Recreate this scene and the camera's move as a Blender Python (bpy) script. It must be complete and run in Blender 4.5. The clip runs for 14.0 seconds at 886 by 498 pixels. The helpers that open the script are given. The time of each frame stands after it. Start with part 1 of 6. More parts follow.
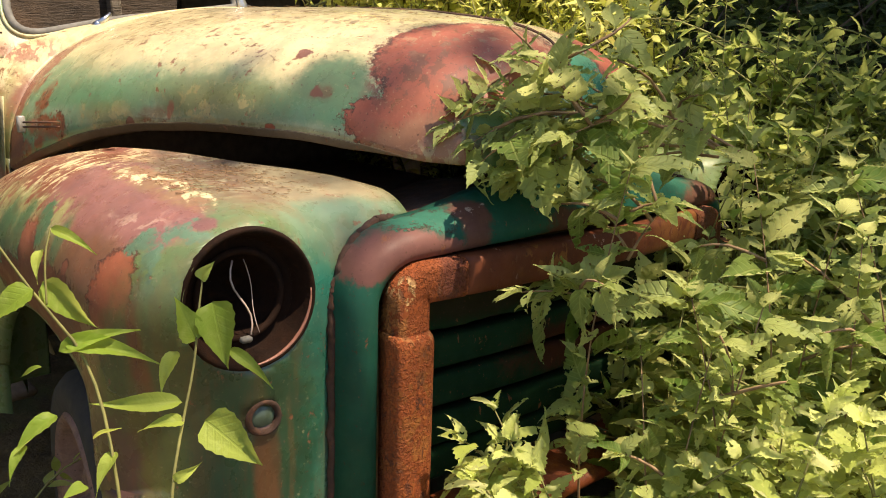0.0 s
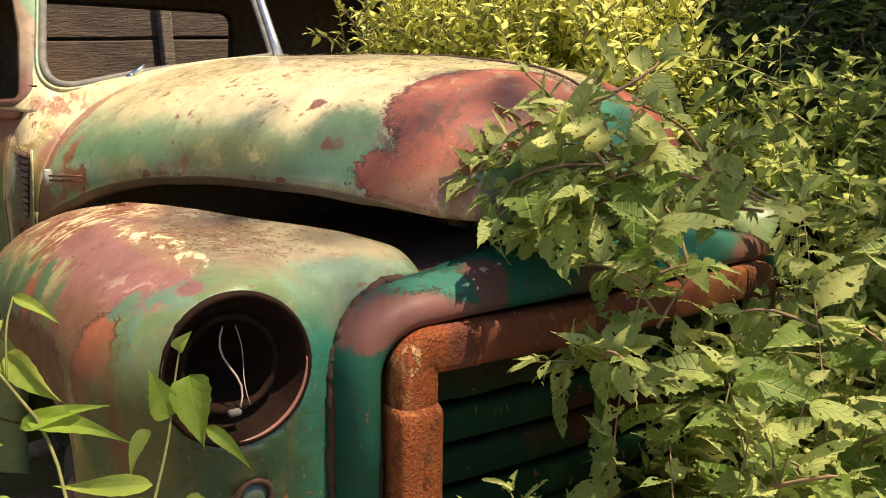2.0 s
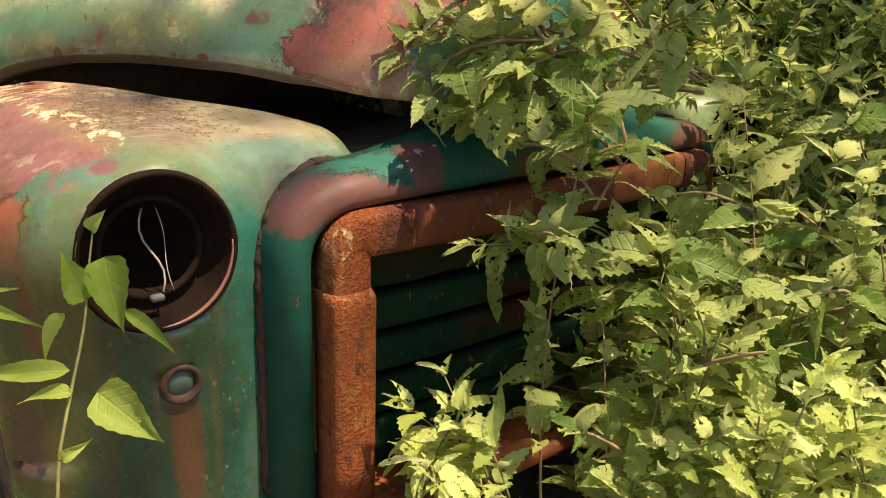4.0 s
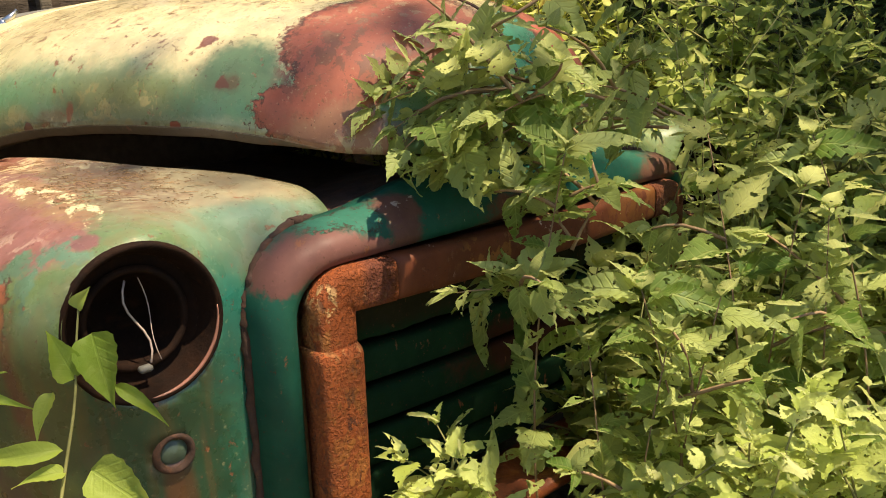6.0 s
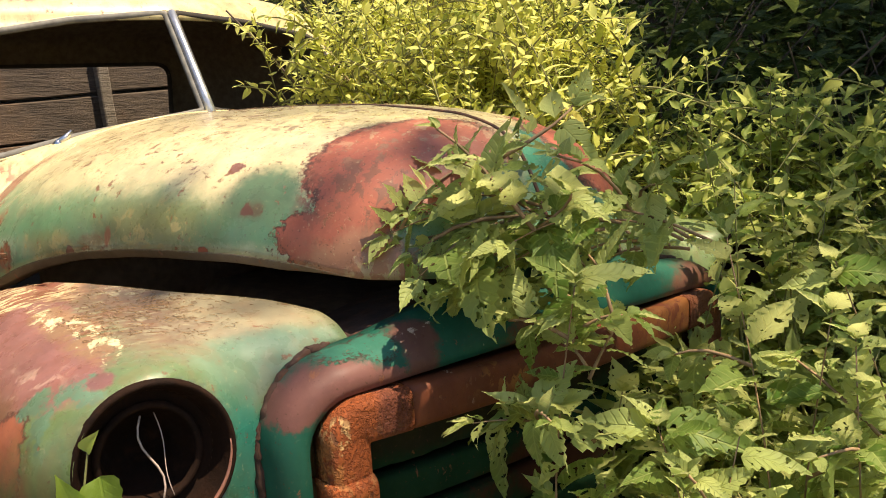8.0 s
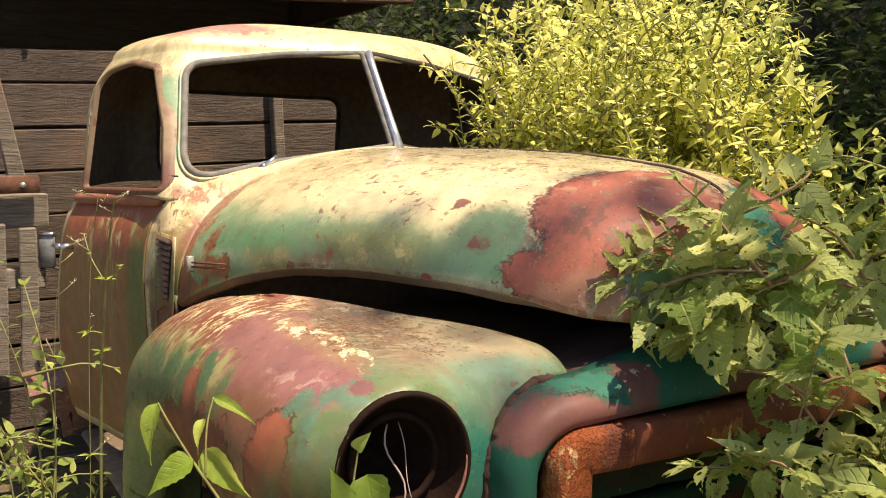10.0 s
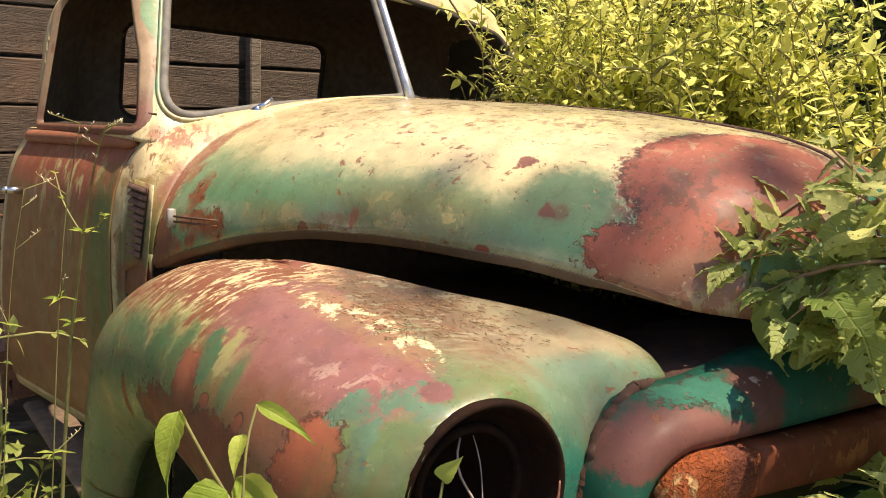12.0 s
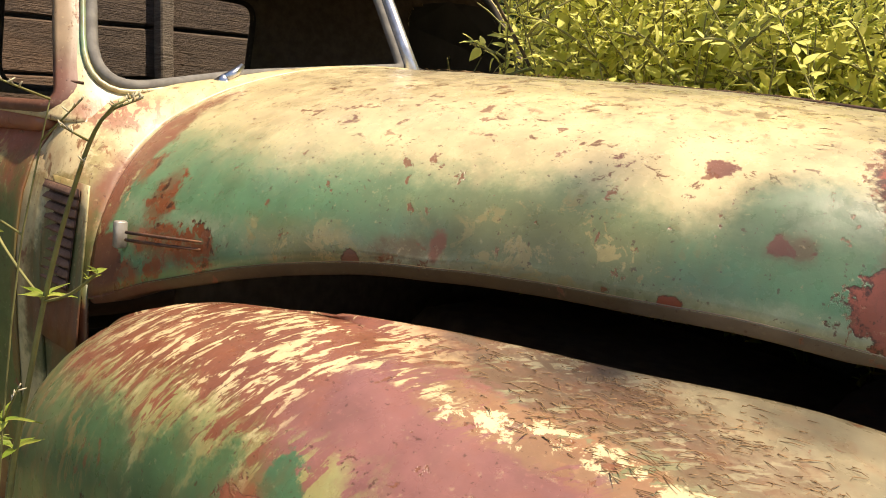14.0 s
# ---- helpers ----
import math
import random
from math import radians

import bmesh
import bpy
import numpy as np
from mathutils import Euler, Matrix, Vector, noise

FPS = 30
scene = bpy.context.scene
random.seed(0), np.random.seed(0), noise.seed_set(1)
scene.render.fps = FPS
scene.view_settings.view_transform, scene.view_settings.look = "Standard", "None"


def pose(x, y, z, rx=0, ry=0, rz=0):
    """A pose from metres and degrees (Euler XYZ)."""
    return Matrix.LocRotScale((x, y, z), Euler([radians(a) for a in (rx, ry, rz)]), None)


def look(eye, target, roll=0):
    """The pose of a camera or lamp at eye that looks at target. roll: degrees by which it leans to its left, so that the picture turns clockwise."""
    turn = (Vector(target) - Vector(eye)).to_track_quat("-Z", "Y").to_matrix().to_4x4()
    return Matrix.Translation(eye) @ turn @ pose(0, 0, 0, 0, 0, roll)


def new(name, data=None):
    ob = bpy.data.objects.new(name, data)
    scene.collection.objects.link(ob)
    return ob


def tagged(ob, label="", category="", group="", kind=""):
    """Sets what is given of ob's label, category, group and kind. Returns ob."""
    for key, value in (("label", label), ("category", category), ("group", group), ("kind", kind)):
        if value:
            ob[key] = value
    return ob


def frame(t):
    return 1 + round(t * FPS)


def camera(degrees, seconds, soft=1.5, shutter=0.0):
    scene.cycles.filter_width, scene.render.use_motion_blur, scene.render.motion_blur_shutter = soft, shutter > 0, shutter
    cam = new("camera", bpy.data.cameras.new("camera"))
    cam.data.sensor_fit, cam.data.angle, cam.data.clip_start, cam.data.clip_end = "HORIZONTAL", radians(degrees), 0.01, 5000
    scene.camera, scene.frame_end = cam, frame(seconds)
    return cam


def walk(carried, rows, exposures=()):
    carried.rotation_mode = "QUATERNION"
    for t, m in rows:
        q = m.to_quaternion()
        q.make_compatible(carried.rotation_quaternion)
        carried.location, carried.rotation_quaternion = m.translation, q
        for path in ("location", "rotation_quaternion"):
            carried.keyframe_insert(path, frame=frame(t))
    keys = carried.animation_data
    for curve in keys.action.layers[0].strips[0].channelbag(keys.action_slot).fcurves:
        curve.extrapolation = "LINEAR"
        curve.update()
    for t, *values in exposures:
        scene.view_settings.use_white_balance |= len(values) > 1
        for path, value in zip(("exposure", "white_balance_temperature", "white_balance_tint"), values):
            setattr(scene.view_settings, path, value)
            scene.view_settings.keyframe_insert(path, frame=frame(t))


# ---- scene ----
import functools

cam = camera(55.1, 14.0, soft=1.0)
METRES, EYE, TILT, LEAN, TURN = 2.2, 1.5, -14.0, -1.802, 47.834
ROWS = [
    (0.0, 0.0, 0.0, 0.0, 0.0, 0.0, 0.0),
    (0.5, -0.011, 0.024, 0.0067, -3.71, -0.41, 0.06),
    (1.0, 0.0007, 0.0424, 0.0147, -1.75, -0.52, 0.54),
    (1.5, 0.0244, 0.0527, 0.0244, 2.3, 1.9, 0.02),
    (2.0, 0.0497, 0.0617, 0.0186, 4.86, 2.79, -0.21),
    (2.5, 0.0713, 0.0775, 0.0096, 5.66, 1.92, -0.11),
    (3.0, 0.074, 0.087, 0.0014, 4.8, -1.19, -0.49),
    (5.5, 0.0259, 0.0714, 0.0075, -2.47, -3.88, 2.48),
    (6.0, 0.0499, 0.0767, 0.0132, -0.94, -1.38, 3.69),
    (6.5, 0.0676, 0.0791, 0.0206, 0.48, 0.15, 3.93),
    (7.0, 0.0858, 0.0825, 0.0314, 1.62, 0.14, 4.75),
    (7.5, 0.0979, 0.088, 0.0407, 2.26, 1.37, 4.85),
    (8.0, 0.0924, 0.0795, 0.0511, 3.48, 4.08, 4.3),
    (8.5, 0.0737, 0.0655, 0.0548, 9.58, 5.89, 2.81),
    (9.0, 0.0202, 0.0105, 0.0443, 9.51, 8.1, -0.06),
    (11.5, -0.1097, 0.1183, 0.048, 8.3, 5.81, -3.64),
    (12.0, -0.1399, 0.1654, 0.0552, 5.1, 5.45, -4.03),
    (12.5, -0.2117, 0.2229, 0.0734, -1.07, 4.88, -4.3),
    (13.0, -0.2535, 0.2688, 0.0765, -2.23, 4.54, -4.61),
    (13.5, -0.297, 0.3533, 0.0836, -2.55, 4.29, -3.68),
    (14.0, -0.3246, 0.4062, 0.1092, -3.74, 4.47, -3.11),
]
walk(cam, [(t, pose(1.181, -1.527, EYE, TILT, LEAN, TURN) @ pose(METRES * x, METRES * y, METRES * z, 90 + pitch, roll, yaw)) for t, x, y, z, yaw, pitch, roll in ROWS],
     exposures=[(0.0, 0.93, 6500, 13), (3.0, 0.95, 6500, 13), (5.5, 0.92, 6500, 8), (7.5, 0.96, 6500, 9), (8.5, 1.03, 6500, 14), (9.2, 1.0, 6500, 15), (11.5, 0.93, 6500, 16), (13.0, 0.85, 6500, 15), (14.0, 0.80, 6500, 14)])

# ---- light ----
SUN_AZ, SUN_EL = radians(25), radians(69)
TO_SUN = Vector((math.cos(SUN_AZ) * math.cos(SUN_EL), math.sin(SUN_AZ) * math.cos(SUN_EL), math.sin(SUN_EL)))
world = bpy.data.worlds.new("world")
scene.world = world
world.use_nodes = True
wn = world.node_tree
sky = wn.nodes.new("ShaderNodeTexSky")
sky.sky_type, sky.sun_disc, sky.sun_elevation, sky.sun_rotation = "NISHITA", False, SUN_EL, radians(90) - SUN_AZ
wn.nodes["Background"].inputs[1].default_value = 0.10
wn.links.new(sky.outputs[0], wn.nodes["Background"].inputs[0])
sun = new("sun", bpy.data.lights.new("sun", "SUN"))
sun.data.energy, sun.data.angle, sun.data.color = 5.0, radians(0.8), (1.0, 0.835, 0.60)
sun.matrix_world = look(TO_SUN * 30, (0, 0, 0))


# ---- materials ----
class Nodes:
    """Short-hand for building one node material."""

    def __init__(self, name):
        self.mat = bpy.data.materials.new(name)
        self.mat.use_nodes = True
        self.t = self.mat.node_tree
        self.bsdf = self.t.nodes["Principled BSDF"]
        self.pos = self.t.nodes.new("ShaderNodeNewGeometry").outputs["Position"]

    def put(self, value, socket):
        if hasattr(value, "is_linked"):
            self.t.links.new(value, socket)
        elif isinstance(value, tuple) and len(value) == 3 and socket.type == "RGBA":
            socket.default_value = (*value, 1)
        else:
            socket.default_value = value

    def noise(self, scale, detail=4, rough=0.55, vec=None, stretch=None, warp=0.0):
        n = self.t.nodes.new("ShaderNodeTexNoise")
        n.inputs["Scale"].default_value, n.inputs["Detail"].default_value = scale, detail
        n.inputs["Roughness"].default_value, n.inputs["Distortion"].default_value = rough, warp
        v = vec if vec is not None else self.pos
        if stretch:
            v = self.vec("MULTIPLY", v, stretch)
        self.put(v, n.inputs["Vector"])
        return n.outputs["Fac"]

    def vec(self, op, a, b=None):
        n = self.t.nodes.new("ShaderNodeVectorMath")
        n.operation = op
        self.put(a, n.inputs[0])
        if b is not None:
            self.put(b, n.inputs[1])
        return n.outputs["Value"] if op in ("LENGTH", "DOT_PRODUCT", "DISTANCE") else n.outputs["Vector"]

    def math(self, op, a, b=0.5, clamp=False):
        n = self.t.nodes.new("ShaderNodeMath")
        n.operation, n.use_clamp = op, clamp
        self.put(a, n.inputs[0])
        self.put(b, n.inputs[1])
        return n.outputs[0]

    def ramp(self, value, lo, hi, a=0.0, b=1.0):
        n = self.t.nodes.new("ShaderNodeMapRange")
        n.interpolation_type = "SMOOTHSTEP"
        self.put(value, n.inputs[0])
        for k, v in zip((1, 2, 3, 4), (lo, hi, a, b)):
            n.inputs[k].default_value = v
        return n.outputs[0]

    def mix(self, fac, a, b, mode="MIX"):
        n = self.t.nodes.new("ShaderNodeMix")
        n.data_type, n.blend_type = "RGBA", mode
        self.put(fac, n.inputs[0])
        self.put(a, n.inputs[6])
        self.put(b, n.inputs[7])
        return n.outputs[2]

    def axis(self, k):
        n = self.t.nodes.new("ShaderNodeSeparateXYZ")
        self.put(self.pos, n.inputs[0])
        return n.outputs[k]

    def info(self):
        return self.t.nodes.new("ShaderNodeObjectInfo").outputs["Random"]

    def island(self):
        return self.t.nodes.new("ShaderNodeNewGeometry").outputs["Random Per Island"]

    def bump(self, height, strength, distance):
        n = self.t.nodes.new("ShaderNodeBump")
        n.inputs["Strength"].default_value, n.inputs["Distance"].default_value = strength, distance
        self.put(height, n.inputs["Height"])
        self.t.links.new(n.outputs[0], self.bsdf.inputs["Normal"])

    def done(self, color, rough=0.6, metal=0.0, spec=None):
        self.put(color, self.bsdf.inputs["Base Color"])
        self.put(rough, self.bsdf.inputs["Roughness"])
        self.put(metal, self.bsdf.inputs["Metallic"])
        if spec is not None:
            self.bsdf.inputs["Specular IOR Level"].default_value = spec
        return self.mat


GREEN, CREAM = (0.098, 0.20, 0.099), (0.67, 0.55, 0.30)
PRIMER, PLUM, RUST, DARKRUST = (0.33, 0.090, 0.052), (0.275, 0.122, 0.103), (0.27, 0.075, 0.022), (0.075, 0.032, 0.018)


def painted(name, base, blobs, flecks=0.5, streak=0.0, rough=0.42, flow=(1, 1, 0.6), coat=0.22, chalk=1.0, lean=0.0, relief=0.4, spec=None, pits=0.0):
    """Old enamel: a base coat, worn patches (centre, radii, colour, ragged, soft, broken) with torn edges, rust flecks and runs.
    A list of (centre, radii) in place of the centre joins several ovals into one patch; lean slants the runs."""
    n = Nodes(name)

    def wobble(scale, amount):
        t = n.t.nodes.new("ShaderNodeTexNoise")
        t.inputs["Scale"].default_value, t.inputs["Detail"].default_value, t.inputs["Roughness"].default_value = scale, 6, 0.65
        n.put(n.pos, t.inputs["Vector"])
        return n.vec("MULTIPLY", n.vec("SUBTRACT", t.outputs["Color"], (0.5, 0.5, 0.5)), (amount,) * 3)

    wob = n.vec("ADD", n.vec("ADD", wobble(6, 1.6), wobble(24, 1.0)), n.vec("ADD", wobble(85, 0.55), wobble(210, 0.30)))
    tear = n.vec("ADD", n.vec("ADD", wobble(9, 0.11), wobble(30, 0.13)), n.vec("ADD", wobble(90, 0.080), wobble(230, 0.030)))
    chips = n.noise(24, 8, 0.72, warp=0.5)
    slant = n.t.nodes.new("ShaderNodeCombineXYZ")
    n.put(n.math("SUBTRACT", n.axis(0), n.math("MULTIPLY", n.axis(1), lean)), slant.inputs[0])
    n.put(n.axis(1), slant.inputs[1])
    n.put(n.axis(2), slant.inputs[2])
    runs = n.math("ADD", n.math("MULTIPLY", n.noise(33, 8, 0.66, vec=slant.outputs[0], stretch=flow, warp=0.45), 0.74), n.math("MULTIPLY", n.noise(10, 4, 0.6), 0.26))
    fine = n.noise(75, 6, 0.7)
    mott = n.ramp(n.noise(13, 7, 0.62), 0.34, 0.68)
    color = n.mix(mott, base, tuple(c * 1.35 for c in base))
    drift = n.noise(3.3, 5, 0.6)
    color = n.mix(n.math("MULTIPLY", n.ramp(drift, 0.52, 0.70), 0.40), color, tuple(c * k for c, k in zip(base, (0.62, 0.86, 0.95))))
    hard = 0.0
    for centre, radii, tint, ragged, soft, *more in blobs:
        ovals = centre if isinstance(centre, list) else [(centre, radii)]
        d = None
        for c, rr in ovals:
            if len(ovals) > 1:
                away = n.vec("LENGTH", n.vec("DIVIDE", n.vec("SUBTRACT", n.vec("ADD", n.pos, n.vec("MULTIPLY", tear, (ragged,) * 3)), c), rr))
            else:
                away = n.vec("LENGTH", n.vec("ADD", n.vec("DIVIDE", n.vec("SUBTRACT", n.pos, c), rr), n.vec("MULTIPLY", wob, (ragged,) * 3)))
            d = away if d is None else n.math("MINIMUM", d, away)
        f = n.ramp(d, 1.0 + soft, 1.0 - soft)
        if more:
            f = n.math("MULTIPLY", f, n.ramp(chips if len(more) > 1 else runs, 0.53 - 0.12 * more[0], 0.56 - 0.12 * more[0]))
        shade = n.mix(mott, tint, tuple(c * 0.74 for c in tint))
        shade = n.mix(n.math("MULTIPLY", n.ramp(fine, 0.56, 0.70), 0.35), shade, tuple(min(1, c * 1.4) for c in tint))
        if soft < 0.1 and not more:
            # Dark rusty rim that also draws the torn edge's shadow line.
            rim = n.math("MULTIPLY", n.ramp(d, 0.84, 0.95), n.ramp(fine, 0.36, 0.52))
            shade = n.mix(n.math("MULTIPLY", rim, 0.9), shade, (0.045, 0.02, 0.012))
            hard = n.math("MAXIMUM", hard, f)
        color = n.mix(f, color, shade)
    # freckles, flakes and scratches down to rust, pale chalking, dirt
    spots = n.ramp(n.noise(30, 8, 0.66, stretch=(1, 1, 0.6), warp=0.3), 0.655 - 0.04 * flecks, 0.68 - 0.04 * flecks)
    color = n.mix(n.math("MULTIPLY", spots, 0.85), color, (0.20, 0.078, 0.036))
    freck = n.ramp(n.noise(130, 4, 0.6), 0.64, 0.68)
    color = n.mix(n.math("MULTIPLY", freck, 0.7), color, DARKRUST)
    pale = n.ramp(n.noise(95, 5, 0.65), 0.60, 0.72)
    color = n.mix(n.math("MULTIPLY", pale, 0.30 * chalk), color, CREAM)
    if streak:
        run = n.ramp(n.noise(24, 5, 0.6, stretch=(1, 1, 0.09)), 0.48, 0.62)
        color = n.mix(n.math("MULTIPLY", run, streak), color, RUST)
    grime = n.ramp(n.noise(4.2, 7, 0.7), 0.42, 0.72)
    color = n.mix(n.math("MULTIPLY", grime, 0.28 * chalk), color, (0.11, 0.08, 0.045))
    height = n.math("SUBTRACT", n.math("MULTIPLY", fine, 0.25), n.math("ADD", n.math("MULTIPLY", spots, 0.8), hard))
    if pits:
        pitted = n.ramp(n.noise(120, 3, 0.6, warp=0.3), 0.58, 0.42)
        height = n.math("SUBTRACT", height, n.math("MULTIPLY", pitted, pits))
        color = n.mix(n.math("MULTIPLY", pitted, 0.35), color, (0.12, 0.034, 0.012))
    n.bump(height, relief, 0.003)
    n.put(n.math("MULTIPLY", n.math("SUBTRACT", 1.0, hard), coat), n.bsdf.inputs["Coat Weight"])
    n.bsdf.inputs["Coat Roughness"].default_value = 0.36
    return n.done(color, n.math("ADD", n.math("MULTIPLY", hard, 0.28), n.ramp(n.noise(22, 6), 0.3, 0.7, rough - 0.10, rough + 0.16)), spec=spec)


def rusty(name, a=RUST, b=DARKRUST, orange=(0.42, 0.15, 0.03), rough=0.8, scale=18.0, spec=None):
    n = Nodes(name)
    c = n.mix(n.ramp(n.noise(scale, 7, 0.7), 0.35, 0.68), a, b)
    c = n.mix(n.ramp(n.noise(scale * 1.7, 6, 0.7, warp=0.6), 0.52, 0.72), c, orange)
    c = n.mix(n.ramp(n.noise(scale * 6, 3), 0.62, 0.75), c, (0.03, 0.015, 0.01))
    n.bump(n.noise(scale * 5, 6, 0.7), 0.55, 0.004)
    return n.done(c, n.ramp(n.noise(30, 3), 0.3, 0.7, rough - 0.15, rough + 0.1), spec=spec)


def plain(name, color, rough=0.6, metal=0.0, vary=0.25, scale=30.0, bump=0.15):
    n = Nodes(name)
    c = n.mix(n.ramp(n.noise(scale, 5, 0.6), 0.3, 0.7), tuple(v * (1 - vary) for v in color), tuple(min(1, v * (1 + vary)) for v in color))
    c = n.mix(n.math("MULTIPLY", n.ramp(n.noise(scale * 0.22, 5, 0.7), 0.5, 0.75), 0.4), c, tuple(v * 0.5 for v in color))
    n.bump(n.noise(scale * 4, 4), bump, 0.002)
    return n.done(c, rough, metal)


def weathered(name, light, dark):
    """Grey bare boards with long grain, checks and stains; each board has its own tone."""
    n = Nodes(name)
    grain = n.noise(7, 8, 0.75, stretch=(1, 0.45, 7), warp=1.0)
    fine = n.noise(30, 5, 0.6, stretch=(1, 0.3, 12))
    c = n.mix(n.ramp(grain, 0.3, 0.7), dark, light)
    c = n.mix(n.ramp(fine, 0.55, 0.7), c, tuple(v * 0.35 for v in dark))
    c = n.mix(n.math("MULTIPLY", n.info(), 0.5), c, tuple(v * 0.55 for v in dark))
    c = n.mix(n.math("MULTIPLY", n.ramp(n.noise(2.5, 5), 0.5, 0.7), 0.5), c, (0.20, 0.12, 0.07))
    n.bump(n.math("ADD", grain, fine), 0.9, 0.010)
    return n.done(c, 0.88)


def leafy(name, dark, light, vein=(0.30, 0.36, 0.10), glow=0.38, random="island", eaten=0.0, ribbed=0.32):
    n = Nodes(name)
    r = n.island() if random == "island" else n.info()
    c = n.mix(n.math("POWER", r, 1.35), dark, light)
    c = n.mix(n.math("MULTIPLY", n.ramp(n.noise(55, 4), 0.45, 0.75), 0.45), c, vein)
    c = n.mix(n.ramp(n.noise(26, 5, 0.7), 0.66, 0.74), c, (0.16, 0.10, 0.03))
    relief = n.noise(120, 3)
    if random == "object":
        # midrib and side veins along the blade's own length
        blade = n.t.nodes.new("ShaderNodeTexCoord").outputs["Object"]
        xyz = n.t.nodes.new("ShaderNodeSeparateXYZ")
        n.t.links.new(blade, xyz.inputs[0])
        across = n.math("ABSOLUTE", xyz.outputs[1])
        ribs = n.ramp(n.math("SINE", n.math("MULTIPLY", n.math("SUBTRACT", xyz.outputs[0], n.math("MULTIPLY", across, 0.9)), 46.0)), 0.55, 1.0)
        mid = n.ramp(across, 0.022, 0.008)
        lines = n.math("MAXIMUM", n.math("MULTIPLY", ribs, 0.6), mid)
        c = n.mix(n.math("MULTIPLY", lines, ribbed), c, tuple(min(1, v * 1.2) for v in light))
        relief = n.math("SUBTRACT", n.math("MULTIPLY", relief, 0.4), n.math("MULTIPLY", lines, min(1.0, ribbed * 3)))
    n.bump(relief, 0.8, 0.005)
    n.done(c, n.ramp(n.noise(20, 2), 0.3, 0.7, 0.42, 0.62), spec=0.22)
    tr = n.t.nodes.new("ShaderNodeBsdfTranslucent")
    n.t.links.new(n.mix(0.5, c, tuple(min(1, v * 2.2) for v in light)), tr.inputs[0])
    m = n.t.nodes.new("ShaderNodeMixShader")
    m.inputs[0].default_value = glow
    n.t.links.new(n.bsdf.outputs[0], m.inputs[1])
    n.t.links.new(tr.outputs[0], m.inputs[2])
    last = m
    if eaten:
        hole = n.ramp(n.noise(70, 3, 0.5), 0.685 - 0.1 * eaten, 0.695 - 0.1 * eaten)
        last = n.t.nodes.new("ShaderNodeMixShader")
        n.t.links.new(hole, last.inputs[0])
        n.t.links.new(m.outputs[0], last.inputs[1])
        n.t.links.new(n.t.nodes.new("ShaderNodeBsdfTransparent").outputs[0], last.inputs[2])
    n.t.links.new(last.outputs[0], n.t.nodes["Material Output"].inputs[0])
    return n.mat


def soil():
    n = Nodes("leaf_litter")
    # Colours lightened so the ground bounces more light onto the door.
    c = n.mix(n.ramp(n.noise(6, 7, 0.7), 0.3, 0.7), (0.09, 0.065, 0.035), (0.24, 0.17, 0.085))
    c = n.mix(n.ramp(n.noise(45, 5, 0.7), 0.55, 0.7), c, (0.30, 0.22, 0.11))
    c = n.mix(n.ramp(n.noise(1.4, 5), 0.45, 0.65), c, (0.10, 0.12, 0.035))
    n.bump(n.noise(40, 6, 0.7), 0.9, 0.03)
    return n.done(c, 0.95)


